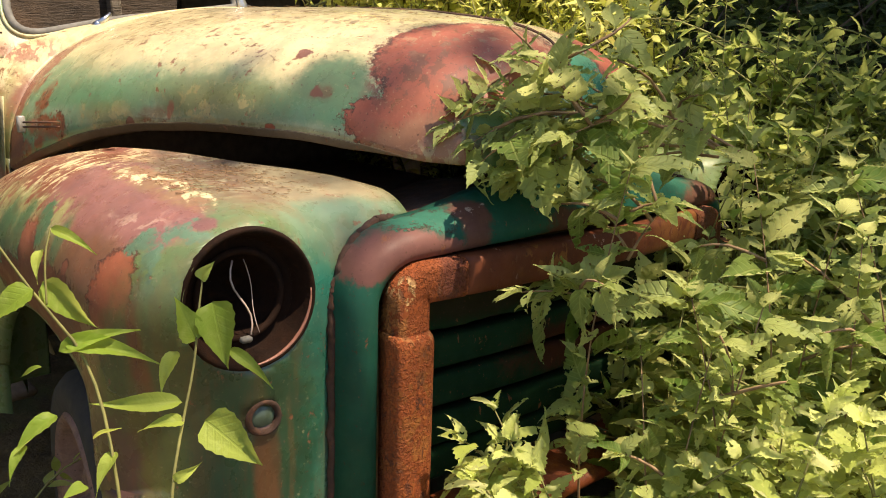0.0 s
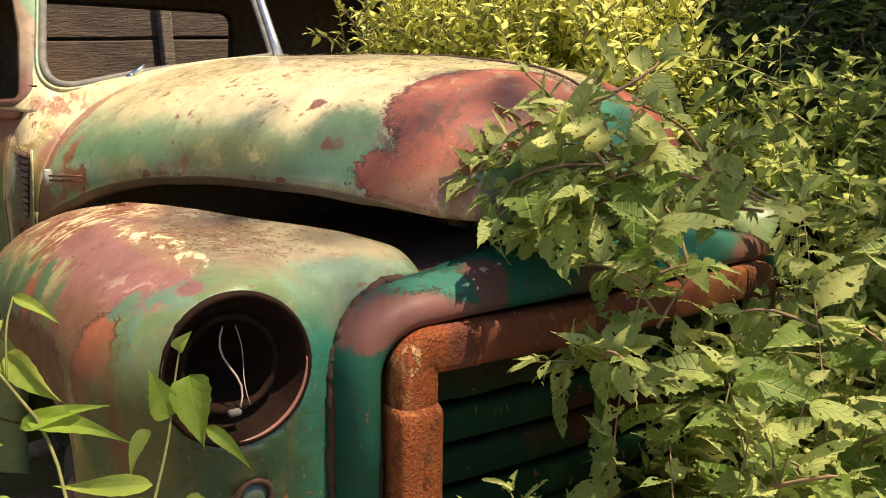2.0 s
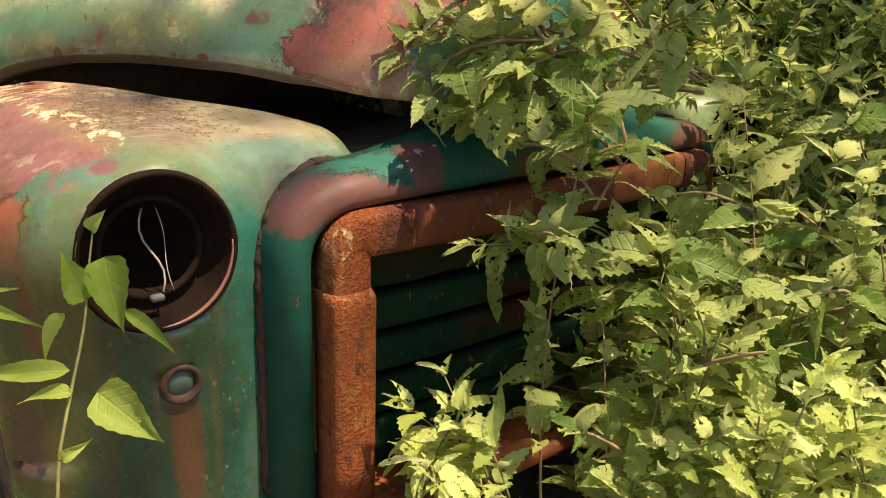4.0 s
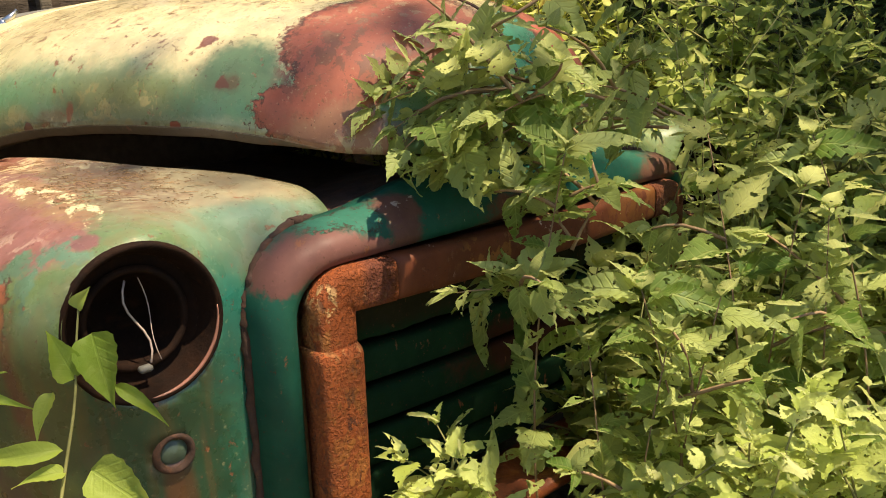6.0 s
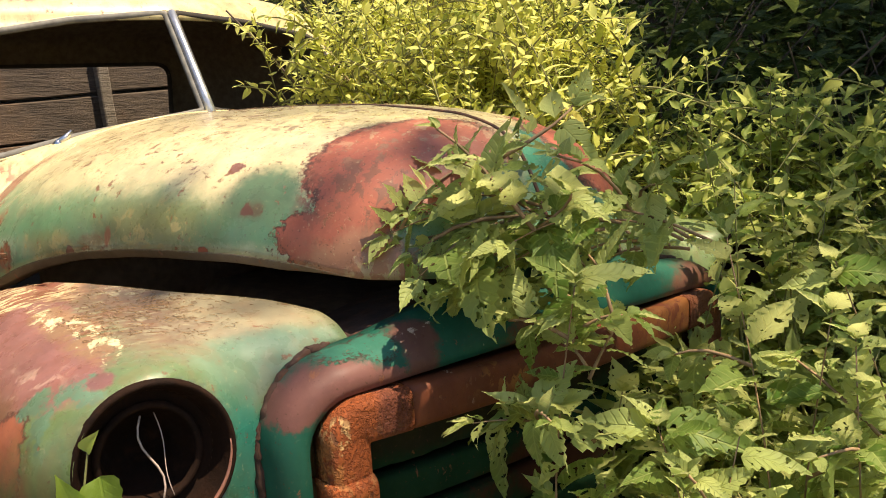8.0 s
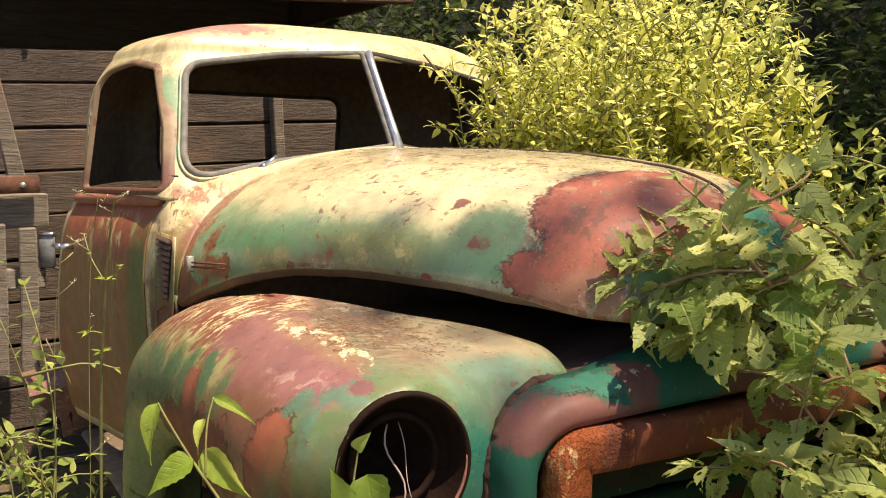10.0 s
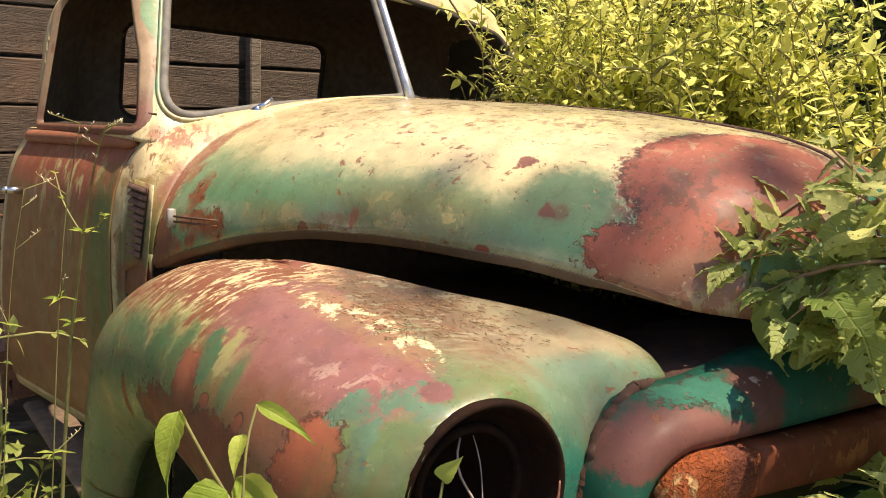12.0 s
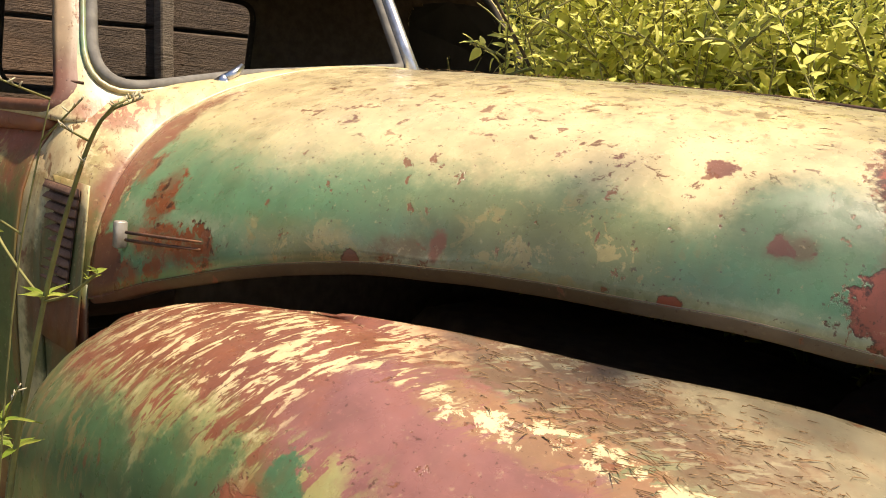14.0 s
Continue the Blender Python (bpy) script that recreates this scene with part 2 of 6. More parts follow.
HOOD_PAINT = painted("hood_paint", GREEN, [
    ((-0.85, 0.0, 1.95), (4.0, 4.0, 0.565), (0.40, 0.42, 0.22), 0.10, 0.12),
    ((-0.85, 0.0, 1.95), (4.0, 4.0, 0.545), CREAM, 0.10, 0.10),
    ((-0.80, 0.06, 1.60), (1.0, 0.40, 0.085), (0.35, 0.31, 0.19), 0.5, 0.45),
    ((-0.80, 0.0, 1.60), (1.0, 0.50, 0.115), (0.22, 0.15, 0.09), 0.5, 0.5, -0.05),
    ((-0.85, -0.45, 1.47), (0.75, 0.25, 0.08), (0.22, 0.12, 0.055), 0.5, 0.4, -0.6, "chips"),
    ((-1.12, -0.50, 1.485), (0.34, 0.22, 0.055), (0.27, 0.14, 0.07), 0.4, 0.4, -0.35),
    ((-0.70, -0.60, 1.34), (0.24, 0.16, 0.06), (0.17, 0.24, 0.12), 0.9, 0.7),
    # Cream-green band along the lip, brightened as reflected light.
    ((-0.60, -0.56, 1.27), (0.75, 0.30, 0.035), (0.44, 0.47, 0.30), 0.8, 0.5),
    # Darker green where a dapple of shade falls on the hood.
    ((-0.36, -0.46, 1.41), (0.09, 0.10, 0.06), (0.10, 0.17, 0.085), 0.6, 0.4),
    ([((-0.18, -0.22, 1.455), (0.19, 0.24, 0.125)), ((-0.215, -0.43, 1.325), (0.10, 0.13, 0.055)), ((-0.165, -0.36, 1.375), (0.085, 0.14, 0.08))], 0, PRIMER, 0.55, 0.04),
    ((-0.17, -0.20, 1.49), (0.15, 0.20, 0.07), (0.40, 0.24, 0.135), 0.9, 0.5, 0.0),
    ((-0.18, -0.32, 1.40), (0.12, 0.16, 0.12), (0.20, 0.075, 0.045), 0.9, 0.5, 0.1),
    ((-0.15, -0.36, 1.275), (0.11, 0.16, 0.06), (0.33, 0.15, 0.085), 0.7, 0.25),
    ((-0.12, -0.33, 1.25), (0.08, 0.14, 0.035), (0.44, 0.31, 0.17), 0.9, 0.4, 0.2),
    ((-0.02, -0.10, 1.42), (0.055, 0.10, 0.13), (0.20, 0.30, 0.18), 0.6, 0.2),
    ((-0.06, 0.11, 1.43), (0.12, 0.13, 0.13), (0.05, 0.20, 0.13), 0.5, 0.14),
    ((-0.12, 0.30, 1.47), (0.26, 0.22, 0.15), PRIMER, 0.4, 0.05),
    # rear edge: red-brown strip, widening to the lower corner
    ((-1.515, -0.72, 1.26), (0.066, 0.35, 0.25), (0.24, 0.095, 0.055), 0.5, 0.14),
    ([((-1.43, -0.79, 1.15), (0.065, 0.10, 0.075)), ((-1.40, -0.79, 1.105), (0.075, 0.10, 0.040))], 0, (0.17, 0.060, 0.034), 0.45, 0.10),
    ((-1.46, -0.70, 1.36), (0.05, 0.2, 0.16), (0.40, 0.34, 0.17), 0.9, 0.3, -0.15),
    # rust bleeding through round the emblem: soft stain, then porous scabs
    ([((-1.43, -0.72, 1.335), (0.025, 0.10, 0.026)), ((-1.32, -0.75, 1.30), (0.040, 0.10, 0.045)), ((-1.25, -0.77, 1.232), (0.115, 0.10, 0.032)), ((-1.34, -0.78, 1.165), (0.035, 0.10, 0.022)), ((-1.275, -0.78, 1.185), (0.022, 0.10, 0.020))],
     0, (0.20, 0.125, 0.060), 0.35, 0.45),
    ([((-1.43, -0.72, 1.34), (0.022, 0.10, 0.020)), ((-1.33, -0.75, 1.292), (0.030, 0.10, 0.024)), ((-1.295, -0.74, 1.318), (0.014, 0.10, 0.024)), ((-1.24, -0.77, 1.240), (0.105, 0.10, 0.024)), ((-1.18, -0.77, 1.232), (0.032, 0.10, 0.026)), ((-1.355, -0.78, 1.162), (0.036, 0.10, 0.020)), ((-1.275, -0.78, 1.188), (0.018, 0.10, 0.016))],
     0, (0.25, 0.080, 0.030), 0.75, 0.12, 0.9, "chips"),
    ([((-1.43, -0.72, 1.352), (0.026, 0.10, 0.006)), ((-1.32, -0.75, 1.312), (0.040, 0.10, 0.010)), ((-1.24, -0.77, 1.258), (0.10, 0.10, 0.008)), ((-1.155, -0.765, 1.235), (0.010, 0.10, 0.024)), ((-1.35, -0.78, 1.182), (0.040, 0.10, 0.006))],
     0, (0.055, 0.022, 0.012), 0.9, 0.25, 0.1, "chips"),
    ((-0.97, -0.70, 1.28), (0.11, 0.12, 0.035), (0.20, 0.215, 0.09), 0.6, 0.7),
    ((-0.97, -0.70, 1.275), (0.12, 0.10, 0.040), (0.36, 0.31, 0.13), 0.9, 0.5, -0.15, "chips"),
    ((-0.62, -0.57, 1.34), (0.16, 0.14, 0.05), (0.20, 0.215, 0.09), 0.6, 0.7),
    ((-0.58, -0.57, 1.345), (0.12, 0.12, 0.04), (0.10, 0.075, 0.035), 0.9, 0.5, -0.3, "chips"),
    ((-0.60, -0.57, 1.335), (0.17, 0.12, 0.055), (0.36, 0.31, 0.13), 0.9, 0.5, -0.15, "chips"),
    ((-0.83, -0.63, 1.300), (0.045, 0.06, 0.018), (0.15, 0.115, 0.05), 1.6, 0.6),
    ((-0.81, -0.63, 1.288), (0.034, 0.06, 0.016), (0.21, 0.085, 0.036), 1.9, 0.20, 0.4, "chips"),
    ((-0.775, -0.62, 1.312), (0.013, 0.06, 0.022), (0.27, 0.115, 0.06), 1.3, 0.30),
    ((-0.486, -0.44, 1.457), (0.022, 0.03, 0.012), (0.22, 0.10, 0.06), 1.6, 0.12, 0.7),
    ((-0.365, -0.477, 1.374), (0.020, 0.04, 0.016), (0.13, 0.105, 0.05), 1.6, 0.6),
    ((-0.365, -0.477, 1.376), (0.022, 0.03, 0.014), (0.13, 0.05, 0.028), 1.6, 0.15, 0.5, "chips"),
    ((-0.89, -0.68, 1.275), (0.016, 0.04, 0.014), (0.22, 0.10, 0.06), 1.4, 0.08),
    ((-0.47, -0.54, 1.292), (0.020, 0.05, 0.012), PRIMER, 1.4, 0.08),
    ((-0.60, -0.48, 1.45), (0.020, 0.05, 0.010), (0.22, 0.10, 0.06), 1.8, 0.12, 0.6),
], flecks=0.75, rough=0.30)
FENDER_PAINT = painted("fender_paint", (0.115, 0.16, 0.062), [
    # pale olive shoulder with dirt on it
    ((-0.36, -0.58, 1.22), (0.36, 0.25, 0.075), (0.31, 0.265, 0.165), 0.35, 0.30),
    ((-0.13, -0.58, 1.14), (0.07, 0.17, 0.07), (0.15, 0.235, 0.15), 0.4, 0.35),
    ((-0.46, -0.73, 1.22), (0.30, 0.10, 0.05), (0.17, 0.105, 0.065), 0.8, 0.5, 0.75),
    ((-0.55, -0.66, 1.23), (0.34, 0.11, 0.05), (0.16, 0.11, 0.07), 0.9, 0.6, 0.2, "chips"),
    # brown crown with cream flakes
    ((-0.96, -0.88, 1.18), (0.42, 0.26, 0.13), (0.255, 0.098, 0.056), 0.35, 0.14),
    ((-0.93, -0.90, 1.15), (0.42, 0.25, 0.14), (0.74, 0.60, 0.33), 0.30, 0.2, 0.14),
    # smooth plum patch
    ((-0.40, -1.0, 1.06), (0.16, 0.10, 0.06), (0.21, 0.12, 0.055), 0.5, 0.4),
    ([((-0.42, -0.92, 1.165), (0.25, 0.100, 0.085)), ((-0.55, -0.87, 1.21), (0.11, 0.08, 0.05)), ((-0.24, -0.90, 1.165), (0.12, 0.085, 0.055))], 0, PLUM, 0.5, 0.2),
    ((-0.27, -0.90, 1.14), (0.10, 0.07, 0.04), (0.44, 0.27, 0.21), 1.0, 0.5, -0.05, "chips"),
    ((-0.34, -0.99, 1.07), (0.11, 0.06, 0.07), (0.215, 0.10, 0.058), 0.6, 0.4),
    # pale olive wash running down into green pools below the crown
    ([((-0.80, -1.0, 1.115), (0.17, 0.09, 0.045)), ((-0.60, -1.0, 1.135), (0.10, 0.09, 0.035)), ((-1.0, -1.0, 1.07), (0.10, 0.09, 0.06))], 0, (0.34, 0.32, 0.13), 0.6, 0.5, 0.55),
    ([((-0.95, -1.02, 1.02), (0.13, 0.10, 0.085)), ((-0.79, -1.0, 1.065), (0.055, 0.09, 0.065)), ((-0.70, -1.0, 1.075), (0.045, 0.09, 0.055))], 0, (0.080, 0.165, 0.070), 0.6, 0.38),
    ([((-0.605, -0.99, 1.125), (0.030, 0.06, 0.030)), ((-0.585, -0.99, 1.10), (0.025, 0.06, 0.030))], 0, (0.075, 0.165, 0.080), 0.4, 0.15),
    ((-0.49, -1.0, 1.09), (0.022, 0.06, 0.05), (0.085, 0.15, 0.07), 0.5, 0.4),
    ((-1.15, -0.97, 1.00), (0.20, 0.2, 0.14), (0.26, 0.22, 0.09), 0.5, 0.3, 0.1),
    # broken cream line
    ((-0.39, -0.832, 1.207), (0.19, 0.040, 0.04), (0.30, 0.17, 0.09), 0.9, 0.25, 0.7),
    ([((-0.47, -0.845, 1.209), (0.07, 0.020, 0.04)), ((-0.36, -0.822, 1.207), (0.09, 0.024, 0.04)), ((-0.25, -0.822, 1.20), (0.08, 0.028, 0.04))], 0, (0.76, 0.62, 0.36), 0.65, 0.20, 0.12, "chips"),
    ((-0.62, -0.84, 1.215), (0.12, 0.020, 0.04), CREAM, 1.6, 0.25, 0.1),
    # torn bare rust
    ([((-0.64, -1.02, 1.045), (0.050, 0.09, 0.070)), ((-0.72, -1.02, 0.955), (0.15, 0.10, 0.060)), ((-0.50, -1.02, 0.965), (0.17, 0.10, 0.088))], 0, (0.185, 0.056, 0.025), 0.75, 0.04),
    ((-0.645, -1.0, 1.075), (0.035, 0.07, 0.045), (0.31, 0.100, 0.050), 0.8, 0.5),
    ((-0.545, -1.0, 1.055), (0.018, 0.06, 0.014), (0.24, 0.075, 0.035), 0.8, 0.06),
    ((-0.42, -1.0, 1.06), (0.016, 0.06, 0.020), (0.24, 0.075, 0.035), 0.8, 0.06),
    ((-0.95, -1.03, 0.93), (0.014, 0.08, 0.06), RUST, 0.9, 0.06),
    ((-0.32, -1.01, 0.92), (0.16, 0.12, 0.10), (0.17, 0.07, 0.032), 0.5, 0.25),
    ([((-0.235, -0.985, 1.045), (0.066, 0.07, 0.090)), ((-0.205, -0.985, 0.97), (0.05, 0.07, 0.09))], 0, (0.31, 0.090, 0.042), 0.5, 0.045),
    ([((-0.215, -0.945, 1.138), (0.030, 0.035, 0.026)), ((-0.165, -0.94, 1.10), (0.024, 0.04, 0.050)), ((-0.145, -0.90, 1.165), (0.045, 0.045, 0.018))], 0, (0.115, 0.20, 0.12), 0.6, 0.25),
    ((-0.137, -0.868, 1.176), (0.022, 0.022, 0.03), (0.19, 0.085, 0.07), 0.9, 0.2),
    # front below the lamp: teal strip lightened as sunlit, green beside it darkened as shade
    ((-0.07, -0.68, 0.82), (0.12, 0.10, 0.30), (0.026, 0.19, 0.13), 0.2, 0.2),
    ((-0.10, -0.88, 0.72), (0.12, 0.24, 0.32), (0.017, 0.058, 0.029), 0.4, 0.35),
    ((-0.18, -0.99, 0.83), (0.10, 0.07, 0.24), (0.095, 0.105, 0.030), 0.5, 0.35),
    ((-0.26, -1.0, 0.74), (0.08, 0.08, 0.11), (0.11, 0.052, 0.038), 0.5, 0.2),
    ((-0.135, -0.955, 0.93), (0.05, 0.05, 0.10), (0.085, 0.10, 0.036), 0.6, 0.35),
    ((-0.165, -0.975, 0.97), (0.016, 0.04, 0.10), (0.17, 0.065, 0.028), 0.7, 0.4),
    ((-0.085, -0.79, 0.70), (0.05, 0.028, 0.14), (0.08, 0.045, 0.022), 0.3, 0.3),
], flecks=0.35, streak=0.14, rough=0.30, flow=(1.9, 0.65, 0.65), lean=0.4, chalk=0.7)
CAB_PAINT = painted("cab_paint", (0.48, 0.41, 0.215), [
    ((-1.78, -0.73, 1.68), (0.17, 0.12, 0.20), (0.20, 0.31, 0.17), 0.6, 0.2),
    ((-1.60, -0.79, 1.33), (0.10, 0.08, 0.07), (0.36, 0.28, 0.105), 0.7, 0.5),
    ((-1.60, -0.79, 1.34), (0.12, 0.10, 0.06), (0.17, 0.085, 0.035), 0.8, 0.5, -0.15, "chips"),
    ((-1.60, -0.70, 1.42), (0.07, 0.14, 0.035), (0.36, 0.19, 0.11), 0.7, 0.5, 0.5),
    ((-1.50, -0.72, 1.32), (0.03, 0.12, 0.16), (0.24, 0.115, 0.065), 0.6, 0.5),
    ((-2.05, -0.50, 1.99), (0.14, 0.25, 0.035), (0.42, 0.22, 0.16), 1.2, 0.25),
    ((-1.70, -0.80, 1.35), (0.20, 0.10, 0.06), CREAM, 1.0, 0.15),
    ((-1.55, -0.82, 1.05), (0.14, 0.20, 0.21), (0.12, 0.13, 0.05), 0.6, 0.25),
    ((-1.52, -0.82, 1.03), (0.14, 0.20, 0.06), (0.16, 0.065, 0.032), 0.6, 0.3),
    ((-1.58, -0.72, 1.40), (0.16, 0.25, 0.16), (0.25, 0.135, 0.055), 0.6, 0.4, -0.3),
    ((-1.98, -0.66, 1.86), (0.022, 0.04, 0.03), RUST, 1.2, 0.06),
], flecks=0.3, streak=0.25, flow=(1.4, 1.4, 0.2))
DOOR_PAINT = painted("door_paint", (0.21, 0.115, 0.042), [
    ((-2.2, -0.85, 1.32), (0.60, 0.20, 0.13), (0.33, 0.105, 0.058), 0.6, 0.25),
    ((-2.05, -0.90, 1.00), (0.35, 0.20, 0.26), (0.27, 0.22, 0.08), 0.9, 0.4, 0.1),
    ((-2.0, -0.88, 1.24), (0.28, 0.2, 0.12), (0.52, 0.40, 0.17), 0.6, 0.4, 0.0),
    ((-1.72, -0.88, 0.98), (0.14, 0.20, 0.34), (0.12, 0.16, 0.045), 0.6, 0.3),
    ((-2.75, -0.88, 0.85), (0.25, 0.20, 0.45), (0.20, 0.18, 0.06), 1.0, 0.3),
], flecks=0.6, streak=0.42, rough=0.5, flow=(1, 1, 0.10))
SHELL_PAINT = painted("shell_paint", (0.008, 0.066, 0.042), [
    ([((-0.03, -0.605, 1.085), (0.10, 0.045, 0.035)), ((0.0, -0.53, 1.11), (0.11, 0.085, 0.040)), ((0.02, -0.44, 1.10), (0.11, 0.05, 0.02))], 0, (0.165, 0.070, 0.056), 0.35, 0.22),
    ([((-0.06, -0.50, 1.165), (0.05, 0.05, 0.030)), ((-0.04, -0.435, 1.15), (0.055, 0.045, 0.032))], 0, (0.032, 0.14, 0.092), 0.4, 0.06),
    ((-0.02, -0.36, 1.13), (0.09, 0.040, 0.06), (0.125, 0.055, 0.042), 0.8, 0.2),
    ((-0.01, -0.36, 1.14), (0.09, 0.06, 0.04), (0.46, 0.36, 0.30), 1.2, 0.3, -0.75),
    ((0.01, -0.22, 1.13), (0.09, 0.10, 0.05), (0.46, 0.42, 0.36), 1.2, 0.3, -0.8),
    ((0.0, -0.05, 1.10), (0.1, 0.14, 0.05), (0.11, 0.045, 0.028), 0.9, 0.2),
    ((0.0, 0.50, 1.12), (0.1, 0.16, 0.035), (0.13, 0.06, 0.04), 0.9, 0.3),
], flecks=0.35, rough=0.55, coat=0.03, chalk=0.12, spec=0.25)
GRILLE_RUST = rusty("grille_rust", (0.34, 0.088, 0.024), (0.14, 0.034, 0.013), (0.46, 0.16, 0.035), rough=0.62, scale=11.0)
DARK_RUST = rusty("dark_rust", (0.14, 0.06, 0.03), (0.05, 0.024, 0.014), (0.22, 0.09, 0.03))
# Slat green darkened for the shade behind the grille frame.
BAR_GREEN = painted("shaded_slat_paint", (0.009, 0.028, 0.012), [((0, -0.1, 0.97), (0.3, 0.6, 0.05), (0.030, 0.026, 0.012), 0.8, 0.4), ((0, 0.05, 0.8), (0.3, 0.2, 0.06), (0.06, 0.022, 0.012), 1.2, 0.4)], flecks=0.3, rough=0.9, coat=0.0, chalk=0.0, spec=0.1)
# Brown for hidden parts, lightened to stand in for haze in dark gaps.
BLACK = plain("dark_brown", (0.15, 0.105, 0.070), 0.85)
RUBBER = plain("aged_rubber", (0.040, 0.033, 0.027), 0.9)
GASKET = plain("grey_gasket", (0.15, 0.142, 0.125), 0.8)
CHROME = plain("pitted_chrome", (0.62, 0.62, 0.64), 0.28, 1.0, 0.2)
STEEL = plain("bare_metal_strip", (0.55, 0.56, 0.60), 0.35, 0.8, 0.2)
WOOD = weathered("weathered_boards", (0.155, 0.115, 0.085), (0.058, 0.042, 0.031))
WOOD_GREY = weathered("grey_boards", (0.32, 0.27, 0.21), (0.12, 0.095, 0.07))
WOOD_PALE = weathered("bleached_boards", (0.46, 0.41, 0.34), (0.20, 0.165, 0.13))
WOOD_EAVE = weathered("eave_boards", (0.155, 0.088, 0.056), (0.065, 0.038, 0.025))
BROAD_LEAF = leafy("broad_leaf", (0.055, 0.135, 0.014), (0.52, 0.565, 0.195), random="object", eaten=0.75, glow=0.48)
BROAD_LEAF_MASS = leafy("broad_leaf_mass", (0.040, 0.105, 0.012), (0.48, 0.50, 0.165), eaten=0.55, glow=0.46)
# Leaf colours lightened for weeds standing in full sun.
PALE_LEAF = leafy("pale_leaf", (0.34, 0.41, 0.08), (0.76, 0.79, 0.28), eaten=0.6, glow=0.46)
# Raised well above leaf green so the bush looks backlit by sun.
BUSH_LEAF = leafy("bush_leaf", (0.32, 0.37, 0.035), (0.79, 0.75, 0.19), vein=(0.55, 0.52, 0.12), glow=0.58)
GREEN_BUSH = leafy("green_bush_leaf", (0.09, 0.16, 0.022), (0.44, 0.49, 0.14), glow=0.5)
# Leaf green taken far down to carry the shade inside the wood.
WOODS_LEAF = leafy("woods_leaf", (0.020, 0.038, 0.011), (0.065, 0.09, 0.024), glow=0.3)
SPRIG_LEAF = leafy("sprig_leaf", (0.18, 0.29, 0.030), (0.48, 0.56, 0.11), vein=(0.40, 0.48, 0.12), random="object", glow=0.5, ribbed=0.05)
DRY_LEAF = plain("dry_leaf", (0.24, 0.15, 0.07), 0.85)
STEM = plain("green_stem", (0.20, 0.19, 0.06), 0.8)
TWIG = plain("tan_twig", (0.27, 0.17, 0.09), 0.85)
BARK = plain("bark", (0.085, 0.06, 0.04), 0.9, bump=0.8)
WIRE = plain("bleached_wire", (0.50, 0.38, 0.32), 0.5)
SEED = plain("dry_seed_head", (0.52, 0.46, 0.30), 0.8)
SOIL = soil()
# Lining lightened too, for the haze inside cab and hood.
LINING = plain("dark_lining", (0.13, 0.10, 0.07), 0.9)
# Rust browns darkened to hold the shade inside the headlamp.
LAMP_DARK = rusty("lamp_shaded_rust", (0.021, 0.010, 0.006), (0.012, 0.007, 0.005), (0.032, 0.014, 0.007), rough=0.85, spec=0.08)
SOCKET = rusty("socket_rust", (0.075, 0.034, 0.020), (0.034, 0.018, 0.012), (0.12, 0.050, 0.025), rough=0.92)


# ---- mesh helpers ----
BASES = {}


def thing(name, at, label, category, group="", kind=""):
    ob = new(name)
    ob.empty_display_size = 0.1
    ob.location = at
    BASES[ob.name] = Vector(at)
    return tagged(ob, label, category, group, kind)


def adopt(ob, parent):
    if parent is not None:
        ob.parent = parent
        ob.matrix_parent_inverse = Matrix.Translation(-BASES.get(parent.name, Vector((0, 0, 0))))
    return ob


def mesh_of(name, verts, faces, material, smooth=True):
    me = bpy.data.meshes.new(name)
    me.from_pydata([tuple(v) for v in verts], [], [tuple(f) for f in faces])
    me.materials.append(material)
    me.polygons.foreach_set("use_smooth", [smooth] * len(me.polygons))
    me.update()
    return me


def part(name, bm, material, parent, label="", smooth=True):
    """Links a bmesh, a mesh, or (verts, faces) as one mesh object under a thing or a part."""
    if isinstance(bm, tuple):
        me = mesh_of(name, bm[0], bm[1], material, smooth)
    elif isinstance(bm, bmesh.types.BMesh):
        me = bpy.data.meshes.new(name)
        bm.to_mesh(me)
        bm.free()
        me.materials.append(material)
        me.polygons.foreach_set("use_smooth", [smooth] * len(me.polygons))
    else:
        me = bm
    ob = adopt(new(name, me), parent)
    return tagged(ob, label)


def thick(ob, t, bevel=0.0, lining=None):
    m = ob.modifiers.new("solid", "SOLIDIFY")
    m.thickness, m.offset = t, -1
    if lining:
        ob.data.materials.append(lining)
        m.material_offset = 1
    if bevel:
        b = ob.modifiers.new("bevel", "BEVEL")
        b.width, b.segments, b.limit_method = bevel, 2, "ANGLE"
    return ob


def sheet(rows, close=False, flip=False):
    """A grid of points (rows of equal length) as (verts, faces)."""
    n = len(rows[0])
    verts = [p for r in rows for p in r]
    faces = []
    for i in range(len(rows) - 1):
        for j in range(n if close else n - 1):
            k = (j + 1) % n
            f = (i * n + j, i * n + k, (i + 1) * n + k, (i + 1) * n + j)
            faces.append(f[::-1] if flip else f)
    return verts, faces


def mirrored(vf):
    return [(v[0], -v[1], v[2]) for v in vf[0]], [f[::-1] for f in vf[1]]


